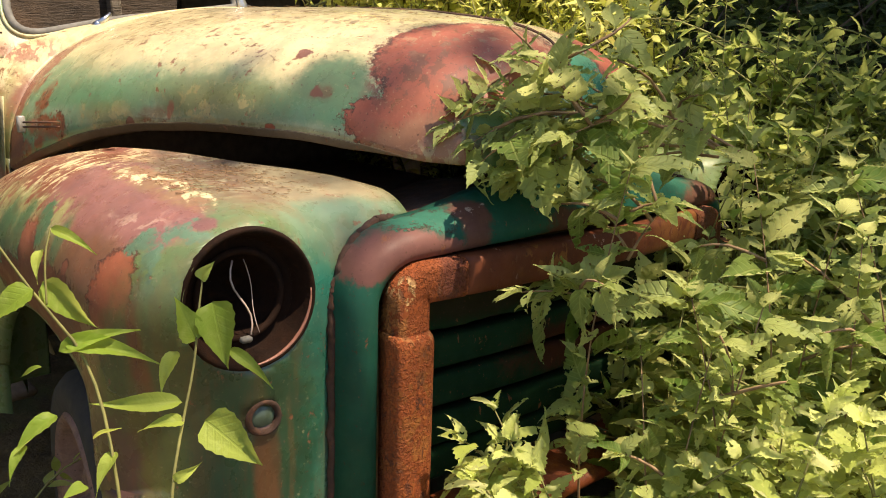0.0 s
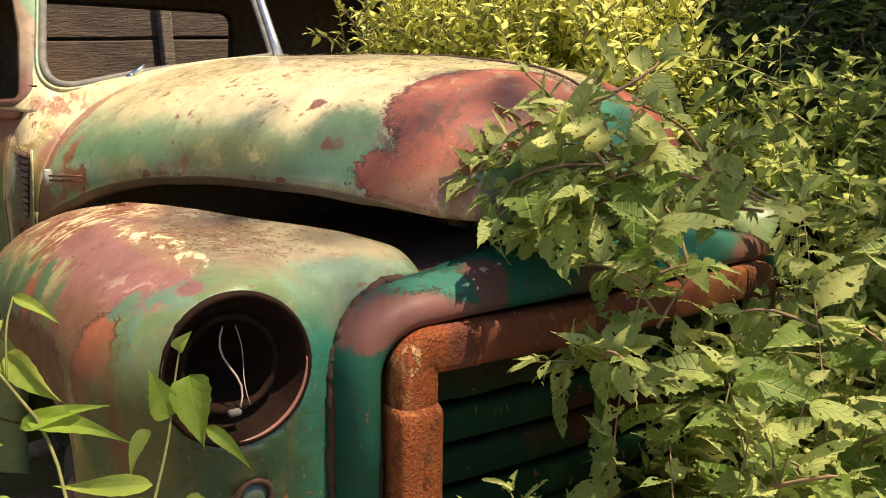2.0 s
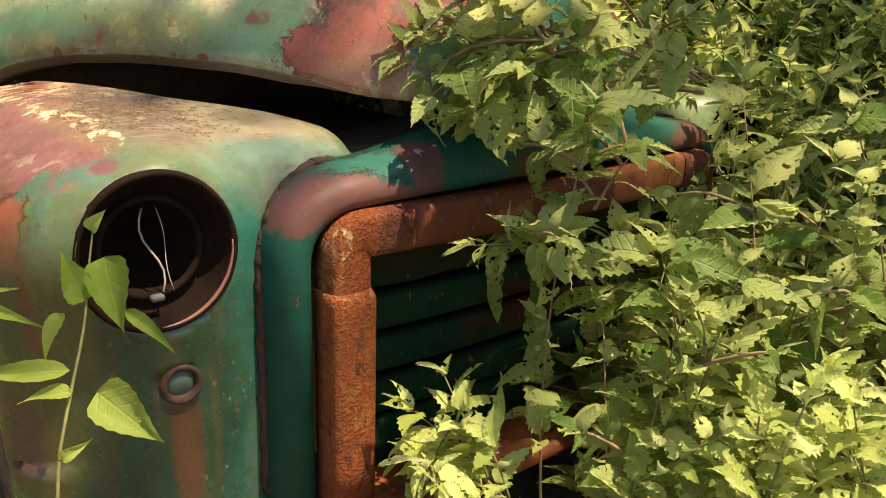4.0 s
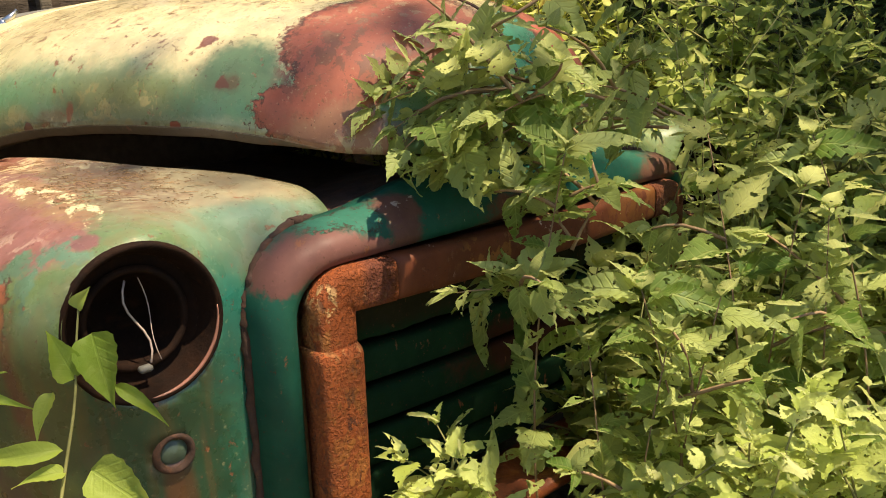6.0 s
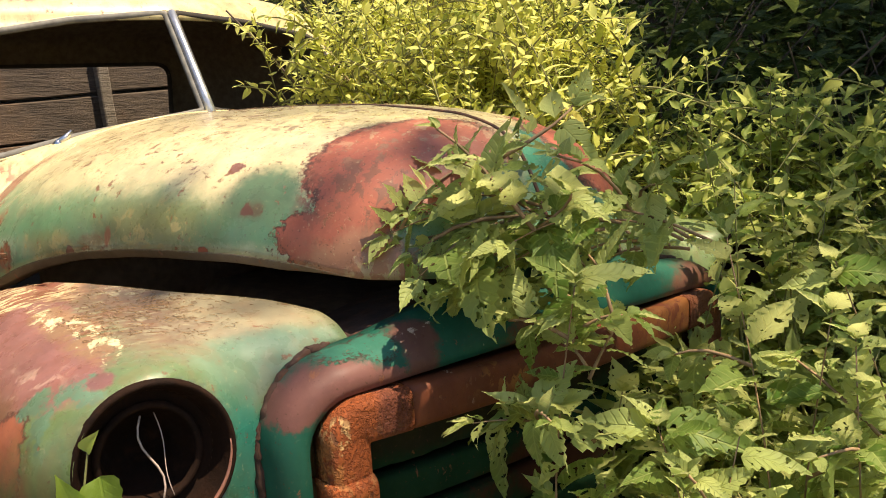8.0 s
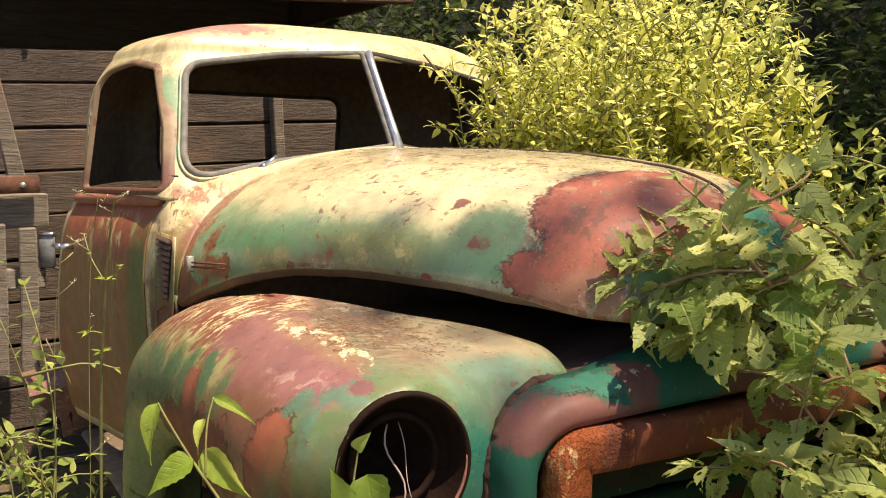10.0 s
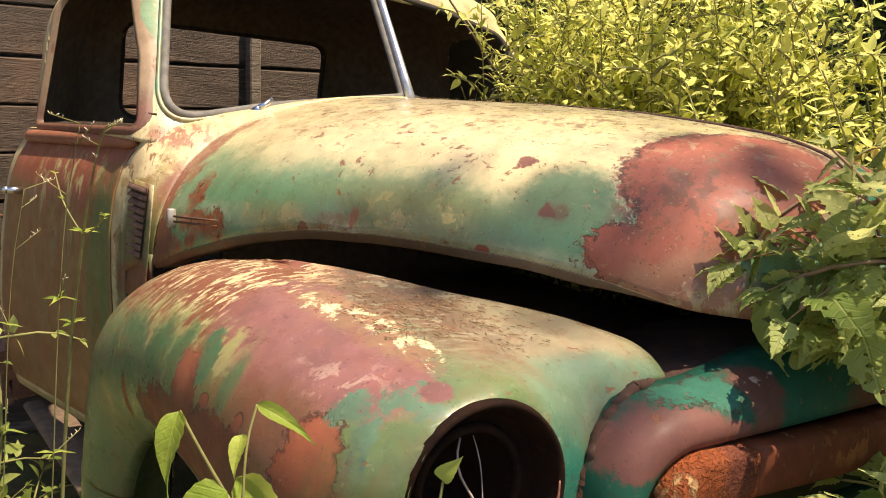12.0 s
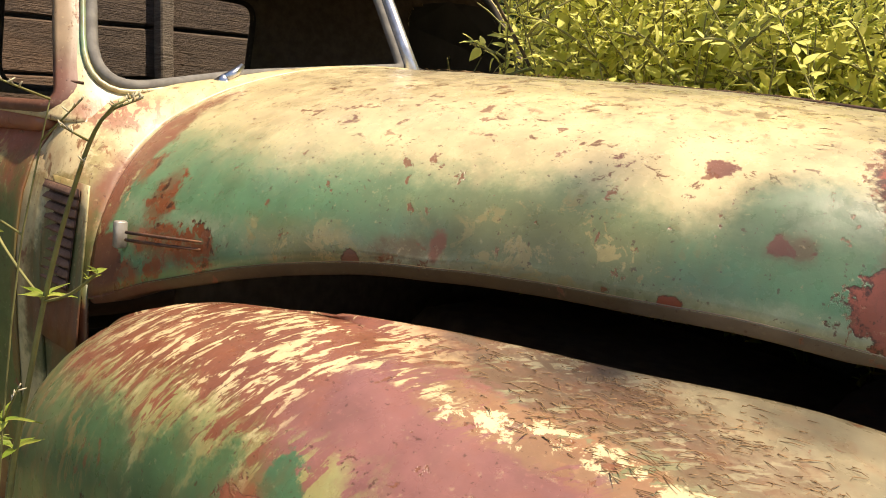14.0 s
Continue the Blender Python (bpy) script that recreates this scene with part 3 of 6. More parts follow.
def tube(points, radius, sides=8, closed=False):
    """A tapered tube along points; radius is a number or one per point. Open ends are capped."""
    pts = [Vector(p) for p in points]
    n = len(pts)
    rad = radius if isinstance(radius, (list, tuple)) else [radius] * n
    verts, faces, up = [], [], Vector((0.12, 0.31, 0.94)).normalized()
    for i, p in enumerate(pts):
        a = pts[(i - 1) % n] if closed or i else pts[0]
        b = pts[(i + 1) % n] if closed or i < n - 1 else pts[-1]
        d = (b - a).normalized()
        s = d.cross(up)
        if s.length < 0.2:
            s = d.cross(Vector((1, 0, 0)))
        s.normalize()
        w = s.cross(d)
        for k in range(sides):
            c = 2 * math.pi * k / sides
            verts.append(p + (s * math.cos(c) + w * math.sin(c)) * rad[i])
    for i in range(n if closed else n - 1):
        for k in range(sides):
            q, j = (k + 1) % sides, (i + 1) % n
            faces.append((i * sides + k, i * sides + q, j * sides + q, j * sides + k))
    if not closed:
        faces.append(tuple(range(sides))[::-1])
        faces.append(tuple((n - 1) * sides + k for k in range(sides)))
    return verts, faces


def merge(*vfs):
    verts, faces = [], []
    for v, f in vfs:
        o = len(verts)
        verts += list(v)
        faces += [tuple(i + o for i in q) for q in f]
    return verts, faces


def spun(profile, centre, turn=Matrix(), n=40):
    """A profile of (axial, radius) spun about the local x axis through centre."""
    rows = [[Vector(centre) + turn @ Vector((a, r * math.cos(2 * math.pi * k / n), r * math.sin(2 * math.pi * k / n))) for k in range(n)] for a, r in profile]
    return sheet(rows, close=True, flip=True)


def box(lo, hi, bevel=0.004, wob=0.0, m=None, cuts=0):
    bm = bmesh.new()
    bmesh.ops.create_cube(bm, size=1)
    for v in bm.verts:
        v.co = Vector(l + (h - l) * (c + 0.5) for l, h, c in zip(lo, hi, v.co))
    if cuts:
        longest = max(range(3), key=lambda k: hi[k] - lo[k])
        es = [e for e in bm.edges if abs((e.verts[0].co - e.verts[1].co)[longest]) > 1e-5]
        bmesh.ops.subdivide_edges(bm, edges=es, cuts=cuts)
    if bevel:
        bmesh.ops.bevel(bm, geom=[e for e in bm.edges if e.calc_face_angle(0) > 0.5], offset=bevel, segments=1, affect="EDGES")
    if wob:
        for v in bm.verts:
            v.co += noise.noise_vector(v.co * 3.1) * wob + noise.noise_vector(v.co * 11) * wob * 0.3
    if m:
        bm.transform(m)
    return bm


def lerp(table, x):
    xs, ys = zip(*table)
    return float(np.interp(x, xs, ys))


def smoothed(table, n=200):
    """A table of (x, y) made into a soft curve: sampled, then averaged."""
    xs = np.linspace(table[0][0], table[-1][0], n)
    ys = np.interp(xs, *zip(*table))
    k = np.hanning(15)
    k /= k.sum()
    pad = np.concatenate([2 * ys[0] - ys[7:0:-1], ys, 2 * ys[-1] - ys[-2:-9:-1]])
    return list(zip(xs, np.convolve(pad, k, "valid")))

# ---- ground ----
def ground_sheet():
    rows = []
    ticks = [-400, -120, -40, -15, -8] + [x * 0.4 for x in range(-14, 15)] + [8, 15, 40, 120, 400]
    for x in ticks:
        rows.append([(x - 1, y, 0.05 * noise.noise((x * 0.7, y * 0.7, 0)) + 0.02 * noise.noise((x * 3, y * 3, 5)) if abs(x) < 9 and abs(y) < 9 else 0.0) for y in ticks])
    return sheet(rows, flip=True)


ground = part("ground", ground_sheet(), SOIL, None)
tagged(ground, "brown forest soil strewn with leaf litter", "ground", kind="structure")

# ---- the truck ----
truck = thing("pickup_truck", (-1.4, 0, 0), "abandoned old pickup truck, green paint flaking to cream and red rust", "truck")

HOOD_TOP = smoothed([(-1.52, 1.574), (-0.885, 1.576), (-0.6, 1.567), (-0.4, 1.552), (-0.27, 1.539), (-0.2, 1.523), (-0.144, 1.504), (-0.1, 1.472), (-0.07, 1.44), (-0.04, 1.38), (-0.01, 1.31), (0.015, 1.27), (0.03, 1.25)], 300)
HOOD_LIP = smoothed([(-1.52, 1.08), (-1.42, 1.105), (-1.3, 1.155), (-1.1, 1.219), (-1.0, 1.246), (-0.9, 1.267), (-0.8, 1.280), (-0.6, 1.290), (-0.4, 1.290), (-0.25, 1.274), (-0.14, 1.250), (-0.05, 1.245), (0.03, 1.24)])
HOOD_HALF = smoothed([(-1.52, 0.815), (-1.42, 0.80), (-1.3, 0.785), (-1.1, 0.75), (-1.0, 0.72), (-0.9, 0.682), (-0.8, 0.645), (-0.6, 0.582), (-0.4, 0.515), (-0.25, 0.445), (-0.14, 0.388), (-0.07, 0.325), (-0.03, 0.26), (0.0, 0.19), (0.02, 0.10), (0.03, 0.02)], 300)


def hood_row(x, n=64, rear=0.0):
    w, lip, top = lerp(HOOD_HALF, x), lerp(HOOD_LIP, x), lerp(HOOD_TOP, x)
    e = 2 / 2.12
    row = []
    for k in range(n + 1):
        a = math.pi * k / n
        s, c = math.sin(a), math.cos(a)
        y, z = -w * math.copysign(abs(c) ** e, c), lip + (top - lip) * abs(s) ** e
        # soft dents
        d = 0.004 * noise.noise((x * 4, y * 4, z * 4))
        if y < 0:
            d -= 0.012 * math.exp(-((x + 0.79) / 0.05) ** 2 - ((z - 1.31) / 0.035) ** 2)
        row.append(Vector((x - rear * min(1, s * 1.55) ** 1.25 * (1 - 1.25 * max(0, s - 0.8)), y * (1 + d), z + d * 0.6)))
    return row


def hood():
    xs = [-1.46 + 1.32 * i / 60 for i in range(61)] + [-0.14 + 0.168 * math.sin(math.pi / 2 * i / 22) for i in range(1, 23)]
    rows = []
    for x in xs:
        r = hood_row(x, rear=0.105 * max(0, min(1, (-1.2 - x) / 0.24)))
        rows.append(r)
    return sheet(rows, flip=True)


thick(part("hood", hood(), HOOD_PAINT, truck, "rounded hood, green with cream wear and red primer patches"), 0.003, lining=LINING)


def flange(s):
    """The turned-under edge of the hood, a narrow dull band below the lip."""
    rows = []
    for i in range(90):
        x = -1.455 + 1.30 * i / 89
        p = hood_row(x)[0 if s < 0 else -1]
        y, z = abs(p.y), p.z
        d = (0.5 + 0.3 * min(1, (x + 1.46) / 0.3)) * min(1, (-0.15 - x) / 0.15 + 0.05)
        rows.append([Vector((x, s * (y + 0.0005), z + 0.002)), Vector((x, s * (y - 0.001), z - 0.003 * d)), Vector((x, s * (y - 0.007), z - 0.020 * d)), Vector((x, s * (y - 0.010), z - 0.023 * d)), Vector((x, s * (y - 0.05), z - 0.021 * d))])
    return sheet(rows, flip=s > 0)


# Flange brown made darker for the shadow below the hood lip.
FLANGE_PAINT = painted("flange_paint", (0.072, 0.048, 0.020), [((-1.4, -0.8, 1.10), (0.20, 0.4, 0.1), (0.15, 0.055, 0.03), 0.4, 0.3), ((-0.25, -0.5, 1.25), (0.25, 0.3, 0.1), (0.16, 0.12, 0.075), 0.4, 0.4)], flecks=0.9, chalk=0.25, coat=0.0, rough=0.6)
for s in (-1, 1):
    thick(part("hood_flange", flange(s), FLANGE_PAINT, truck, "turned-under hood edge, darkened for the lip's shadow"), 0.002)
xs = [-1.40 + 1.40 * i / 70 for i in range(71)]
part("hood_seam", tube([(x, 0, lerp(HOOD_TOP, x) + 0.0005) for x in xs], [0.002 + 0.0028 * min(1, max(0, (x + 0.9) / 0.4)) for x in xs], 6), SOCKET, truck, "dark rusty seam along the hood's middle")


# fender: an outer profile in side view, drawn in towards the wheel arch on the side
FENDER_SIDE = [(-0.085, 0.50), (-0.082, 0.70), (-0.083, 0.88), (-0.086, 1.00), (-0.095, 1.07), (-0.115, 1.125), (-0.15, 1.168), (-0.20, 1.19), (-0.30, 1.204), (-0.42, 1.212), (-0.55, 1.219), (-0.68, 1.222),
               (-0.80, 1.220), (-0.90, 1.206), (-1.00, 1.190), (-1.12, 1.165), (-1.23, 1.130), (-1.31, 1.08), (-1.36, 1.00), (-1.38, 0.88), (-1.375, 0.75), (-1.37, 0.62), (-1.37, 0.48)]
FENDER_INNER = [(-0.085, 0.628), (-0.086, 0.628), (-0.095, 0.60), (-0.118, 0.45), (-0.13, 0.425), (-0.2, 0.44), (-0.3, 0.49), (-0.45, 0.60), (-0.6, 0.70), (-0.8, 0.775), (-1.1, 0.80), (-1.25, 0.84), (-1.35, 0.85)]


def soften(points, times=2):
    pts = [Vector((*p, 0)) if len(p) == 2 else Vector(p) for p in points]
    for _ in range(times):
        out = [pts[0]]
        for a, b in zip(pts, pts[1:]):
            out += [a * 0.75 + b * 0.25, a * 0.25 + b * 0.75]
        pts = out + [pts[-1]]
    return pts


def fender():
    prof = soften(FENDER_SIDE, 3)
    rows = []
    for p in prof:
        x, z = p.x, p.y
        ang = math.atan2(z - 0.46, x + 0.75)
        arch = Vector((-0.77 + 0.40 * math.copysign(abs(math.cos(ang)) ** 0.8, math.cos(ang)), 0.46 + 0.41 * abs(math.sin(ang)) ** 0.9, 0))
        if z < 0.7:
            arch = Vector((-0.77 + math.copysign(0.395, x + 0.75), z, 0))
        inner = lerp(sorted(FENDER_INNER), x)
        if x > -0.1 and z < 1.0:
            inner = 0.628
        reach = (arch - p).length
        way = (arch - p) / reach
        row = []
        # turned-down inner edge
        row.append(Vector((x - 0.01 if x > -0.13 else x, -inner + 0.012, z - (0.05 if x < -0.13 else 0.0))))
        for k in range(21):
            f = k / 20
            y = inner + (0.77 - inner) * f
            lift = 0.012 * (1 - f) * math.exp(-((x + 0.62) / 0.22) ** 2) if x < -0.14 else 0.0
            row.append(Vector((x - (0.03 * max(0, 1 - f * 4) ** 2 if x > -0.13 else 0), -y, z + lift)))
        for k in range(1, 15):
            a = math.pi / 2 * k / 14
            y = 0.77 + 0.25 * math.sin(a)
            drop = min(0.22, reach * 0.62) * (1 - math.cos(a))
            q = p + way * drop
            row.append(Vector((q.x, -y, q.y)))
        last = p + way * min(0.22, reach * 0.62)
        for k in range(1, 8):
            f = k / 7
            q = last.lerp(arch, f)
            row.append(Vector((q.x, -1.02 + 0.055 * f * f, q.y)))
        row.append(Vector((arch.x * 0.97 - 0.75 * 0.03, -0.94, arch.y - 0.004)))
        for v in row:
            v += Vector((0, 1, 0.6)) * 0.004 * noise.noise(v * 5)
        rows.append(row)
    return sheet(rows)


def cut_round(vf, centre, radius):
    """Leaves out the faces of the fender's front inside a round opening and draws its edge to a circle."""
    verts, faces = [Vector(v) for v in vf[0]], []
    for f in vf[1]:
        c = sum((verts[i] for i in f), Vector()) / len(f)
        if c.x > -0.30 and math.hypot(c.y - centre[0], c.z - centre[1]) < radius:
            for i in f:
                d = Vector((verts[i].y - centre[0], verts[i].z - centre[1]))
                if d.length > radius * 0.8:
                    d = d.normalized() * radius
                    verts[i].y, verts[i].z = centre[0] + d.x, centre[1] + d.y
            continue
        faces.append(f)
    return verts, faces


def lamp_pod(vf, centre=(-0.815, 1.045)):
    """Swells the fender's front smoothly out to the lamp rim."""
    out = []
    for v in vf[0]:
        v = Vector(v)
        rho = math.hypot(v.y - centre[0], v.z - centre[1])
        if v.x > -0.34 and rho < 0.24:
            goal = -0.094 - 0.62 * max(0.0, rho - 0.122)
            w = max(0.0, min(1.0, (0.24 - rho) / 0.10)) * max(0.0, min(1.0, (v.x + 0.34) / 0.2))
            d = goal - v.x
            v.x += 0.5 * (d + math.sqrt(d * d + 0.0009)) * w * w * (3 - 2 * w)
        out.append(v)
    return out, vf[1]


fender_mesh = cut_round(cut_round(lamp_pod(fender()), (-0.815, 1.045), 0.123), (-0.795, 0.818), 0.026)
thick(part("fender", fender_mesh, FENDER_PAINT, truck, "bulging front fender, plum, cream and green flaking paint"), 0.003)
thick(part("fender", mirrored(fender_mesh), FENDER_PAINT, truck, "bulging front fender, plum, cream and green flaking paint"), 0.003)


def apron(side):
    rows = []
    for i in range(30):
        x = -0.14 - 1.2 * i / 29
        y = lerp(sorted(FENDER_INNER), x)
        z = np.interp(-x, [-p[0] for p in FENDER_SIDE[6:]], [p[1] for p in FENDER_SIDE[6:]])
        top = (x, side * (lerp(HOOD_HALF, x) - 0.035), lerp(HOOD_LIP, x) + 0.01) if side > 0 else (x, side * (y - 0.012), z - 0.04)
        rows.append([top, (x, side * (y - 0.012), z - 0.045), (x, side * (y - 0.05), z - 0.12), (x, side * min(0.42, y - 0.06), z - 0.3), (x, side * 0.38, 0.42)])
    return sheet(rows, flip=side > 0)


for side in (-1, 1):
    thick(part("inner_apron", apron(side), BLACK, truck, "dark brown inner fender apron"), 0.004)
part("radiator", box((-0.20, -0.40, 0.5), (-0.14, 0.40, 1.10), 0.01), BLACK, truck, "dark radiator core behind the grille")
part("engine_block", box((-1.25, -0.24, 0.55), (-0.35, 0.24, 1.08), 0.04), BLACK, truck, "dark brown engine block")
part("firewall", box((-1.54, -0.60, 0.5), (-1.50, 0.60, 1.34), 0.01), BLACK, truck, "dark firewall")

# ragged dark joint between fender and grille surround
for s in (-1, 1):
    joint = [(-0.113, -0.475, 1.153), (-0.110, -0.51, 1.148), (-0.105, -0.555, 1.137), (-0.092, -0.605, 1.102), (-0.084, -0.638, 1.05), (-0.078, -0.648, 0.98), (-0.076, -0.648, 0.8), (-0.078, -0.648, 0.55)]
    pts = soften([(x, -s * y if s > 0 else y, z) for x, y, z in joint], 3)
    part("fender_joint", tube([p + noise.noise_vector(p * 60) * 0.006 + noise.noise_vector(p * 140) * 0.004 for p in pts], [min(0.0105, 0.002 + 0.001 * i) + 0.003 * noise.noise(p * 45) for i, p in enumerate(pts)], 6), SOCKET, truck, "ragged dark crack between fender and grille surround")

# Red-brown set darker than the uprights to put the bar in shade.
TOP_BAR = painted("top_bar_paint", (0.125, 0.036, 0.016), [
    ((0.04, -0.30, 1.05), (0.06, 0.030, 0.05), (0.62, 0.42, 0.32), 1.0, 0.3, -0.55),
    ((0.04, -0.08, 1.065), (0.06, 0.09, 0.03), (0.62, 0.42, 0.32), 1.0, 0.3, -0.5),
    ((0.04, -0.18, 1.06), (0.06, 0.10, 0.03), (0.30, 0.12, 0.035), 1.0, 0.4, 0.2),
    ((0.03, 0.36, 1.05), (0.10, 0.16, 0.08), (0.24, 0.09, 0.026), 0.8, 0.4, 0.5)], flecks=0.9, streak=0.1, rough=0.65, coat=0.0, chalk=0.15, relief=0.7, spec=0.2)


# grille shell
def bow(y):
    return 0.05 * (1 - (y / 0.62) ** 2)


def shell_path():
    pts = [(-0.60, 0.52), (-0.60, 1.0)]
    pts += [(-0.50 - 0.10 * math.cos(a), 1.0 + 0.10 * math.sin(a)) for a in (math.pi / 2 * k / 8 for k in range(1, 9))]
    pts += [(-0.42, 1.105), (-0.3, 1.11), (-0.15, 1.115), (0, 1.115)]
    return pts + [(-y, z) for y, z in pts[-2::-1]]


def shell():
    path = shell_path()
    rows = []
    for i, (y, z) in enumerate(path):
        a, b = path[max(0, i - 1)], path[min(len(path) - 1, i + 1)]
        d = Vector((b[0] - a[0], b[1] - a[1])).normalized()
        out = Vector((-d.y, d.x))          # away from the opening
        rise = max(0.0, out.y) * max(0, min(1, (0.45 - abs(y)) / 0.25))
        prof = [(-0.13, 0.044 + 0.055 * rise), (-0.10, 0.046 + 0.055 * rise), (-0.055, 0.044 + 0.04 * rise), (-0.028, 0.035 + 0.02 * rise), (-0.016, 0.02), (-0.012, 0.004), (-0.016, -0.008), (-0.028, -0.013), (-0.06, -0.015)]
        rows.append([Vector((px + bow(y), y + out.x * o, z + out.y * o)) for px, o in prof])
    return sheet(rows, flip=True)


thick(part("grille_shell", shell(), SHELL_PAINT, truck, "dark teal grille surround with rusty chips"), 0.003)


def latch_panel():
    """A dark rust-brown sheet that fills the gap between the grille surround and the underside of the hood."""
    rows = []
    for i in range(41):
        y = -0.47 + 0.94 * i / 40
        z = 1.150 + 0.05 * max(0, min(1, (0.45 - abs(y)) / 0.25))
        rows.append([Vector((x, y, z + dz + 0.004 * noise.noise((x * 20, y * 20, 1)))) for x, dz in ((bow(y) - 0.10, 0.0), (bow(y) - 0.14, -0.006), (-0.17, -0.014), (-0.24, -0.02), (-0.36, -0.04))])
    return sheet(rows, flip=True)


thick(part("latch_panel", latch_panel(), SOCKET, truck, "dark rust-brown ledge under the hood's nose"), 0.004)


def fat_bar(path, w, depth, nose=10):
    """A pressed-steel bar with a crowned face along path of (x, y, z) and face half-width w (a number or one a point); the face looks to +x."""
    rows = []
    widths = w if isinstance(w, list) else [w] * len(path)
    for i, p in enumerate(path):
        w = widths[i]
        p = Vector(p)
        a, b = Vector(path[max(0, i - 1)]), Vector(path[min(len(path) - 1, i + 1)])
        d = (b - a).normalized()
        o = d.cross(Vector((1, 0, 0))).normalized()
        row = []
        for k in range(nose + 1):
            c = -math.pi / 2 + math.pi * k / nose
            e = 0.45
            row.append(p + o * (w * math.copysign(abs(math.sin(c)) ** e, math.sin(c))) + Vector((depth * abs(math.cos(c)) ** e, 0, 0)))
        row = [row[0] + Vector((-0.03, 0, 0))] + row + [row[-1] + Vector((-0.03, 0, 0))]
        rows.append(row)
    return sheet(rows)


def frame_path():
    """The upper piece of a grille upright: from behind the foot piece round the corner into the top bar."""
    half = [(-0.528, z) for z in (0.88, 0.92, 0.95, 0.97, 1.0)]
    half += [(-0.498 - 0.030 * math.cos(a), 1.015 + 0.030 * math.sin(a)) for a in (math.pi / 2 * k / 6 for k in range(1, 7))]
    half += [(-0.46, 1.045), (-0.41, 1.045)]
    return [(bow(y) - 0.018, y, z) for y, z in half]


def foot_path():
    """The wider foot piece that overlaps it, with a shoulder at its top."""
    x = bow(-0.53) - 0.018
    return [(x + dx, -0.531, z) for dx, z in ((0.014, 0.54), (0.014, 0.62), (0.014, 0.72), (0.014, 0.82), (0.014, 0.90), (0.014, 0.932), (0.011, 0.943), (0.002, 0.950), (-0.012, 0.953))]


BAR_PAINT = painted("bar_paint", (0.27, 0.066, 0.016), [
    ((0.02, -0.552, 1.035), (0.06, 0.022, 0.026), (0.60, 0.36, 0.15), 1.2, 0.15, 0.5),
    ((0.02, -0.565, 0.98), (0.06, 0.014, 0.05), (0.40, 0.15, 0.04), 1.0, 0.3, 0.4, "chips"),
    ((0.03, -0.53, 0.945), (0.06, 0.045, 0.012), (0.42, 0.17, 0.06), 0.8, 0.3, 0.4, "chips"),
    ((0.02, -0.535, 0.78), (0.06, 0.05, 0.17), (0.36, 0.125, 0.028), 1.0, 0.4, 0.2, "chips"),
    ((0.02, -0.535, 0.70), (0.06, 0.05, 0.20), (0.10, 0.036, 0.02), 1.2, 0.4, -0.2),
    ((0.02, -0.445, 1.05), (0.06, 0.035, 0.05), (0.20, 0.058, 0.030), 0.4, 0.3),
    # Last patch darkens the far upright as if shaded by the plants.
    ((0.02, 0.53, 0.95), (0.10, 0.14, 0.50), (0.17, 0.062, 0.028), 0.3, 0.4)], flecks=1.2, streak=0.2, rough=0.78, coat=0.0, chalk=0.08, relief=1.0, spec=0.3, pits=0.8)
upright = fat_bar(frame_path(), 0.041, 0.034)
foot = fat_bar(foot_path(), [0.0465] * 6 + [0.0455, 0.044, 0.042], 0.034)
for s in (-1, 1):
    thick(part("grille_upright", upright if s < 0 else mirrored(upright), BAR_PAINT, truck, "thick orange-rust grille upright with a rounded top corner"), 0.003)
    thick(part("grille_upright_foot", foot if s < 0 else mirrored(foot), BAR_PAINT, truck, "wider orange-rust foot of the grille upright with blistered paint"), 0.003)
thick(part("grille_top_bar", fat_bar([(bow(y) - 0.021, y, 1.045) for y in (k * 0.041 - 0.41 for k in range(21))], 0.041, 0.033), TOP_BAR, truck, "bowed grille top bar, dark red-brown with chips of paint"), 0.003)
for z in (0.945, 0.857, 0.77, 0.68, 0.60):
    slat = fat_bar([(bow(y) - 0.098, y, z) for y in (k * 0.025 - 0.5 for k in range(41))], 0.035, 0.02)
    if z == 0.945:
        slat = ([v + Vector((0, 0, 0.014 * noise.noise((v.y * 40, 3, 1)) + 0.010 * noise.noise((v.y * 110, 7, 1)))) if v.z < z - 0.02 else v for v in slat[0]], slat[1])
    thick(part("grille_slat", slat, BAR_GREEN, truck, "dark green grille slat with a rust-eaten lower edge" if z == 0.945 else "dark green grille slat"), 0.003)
part("gravel_pan", box((-0.06, -0.56, 0.50), (0.12, 0.56, 0.535), 0.012), GRILLE_RUST, truck, "rusty pan below the grille")

# headlamps
LAMP_TURN = Euler((0, radians(-3), radians(-4))).to_matrix()


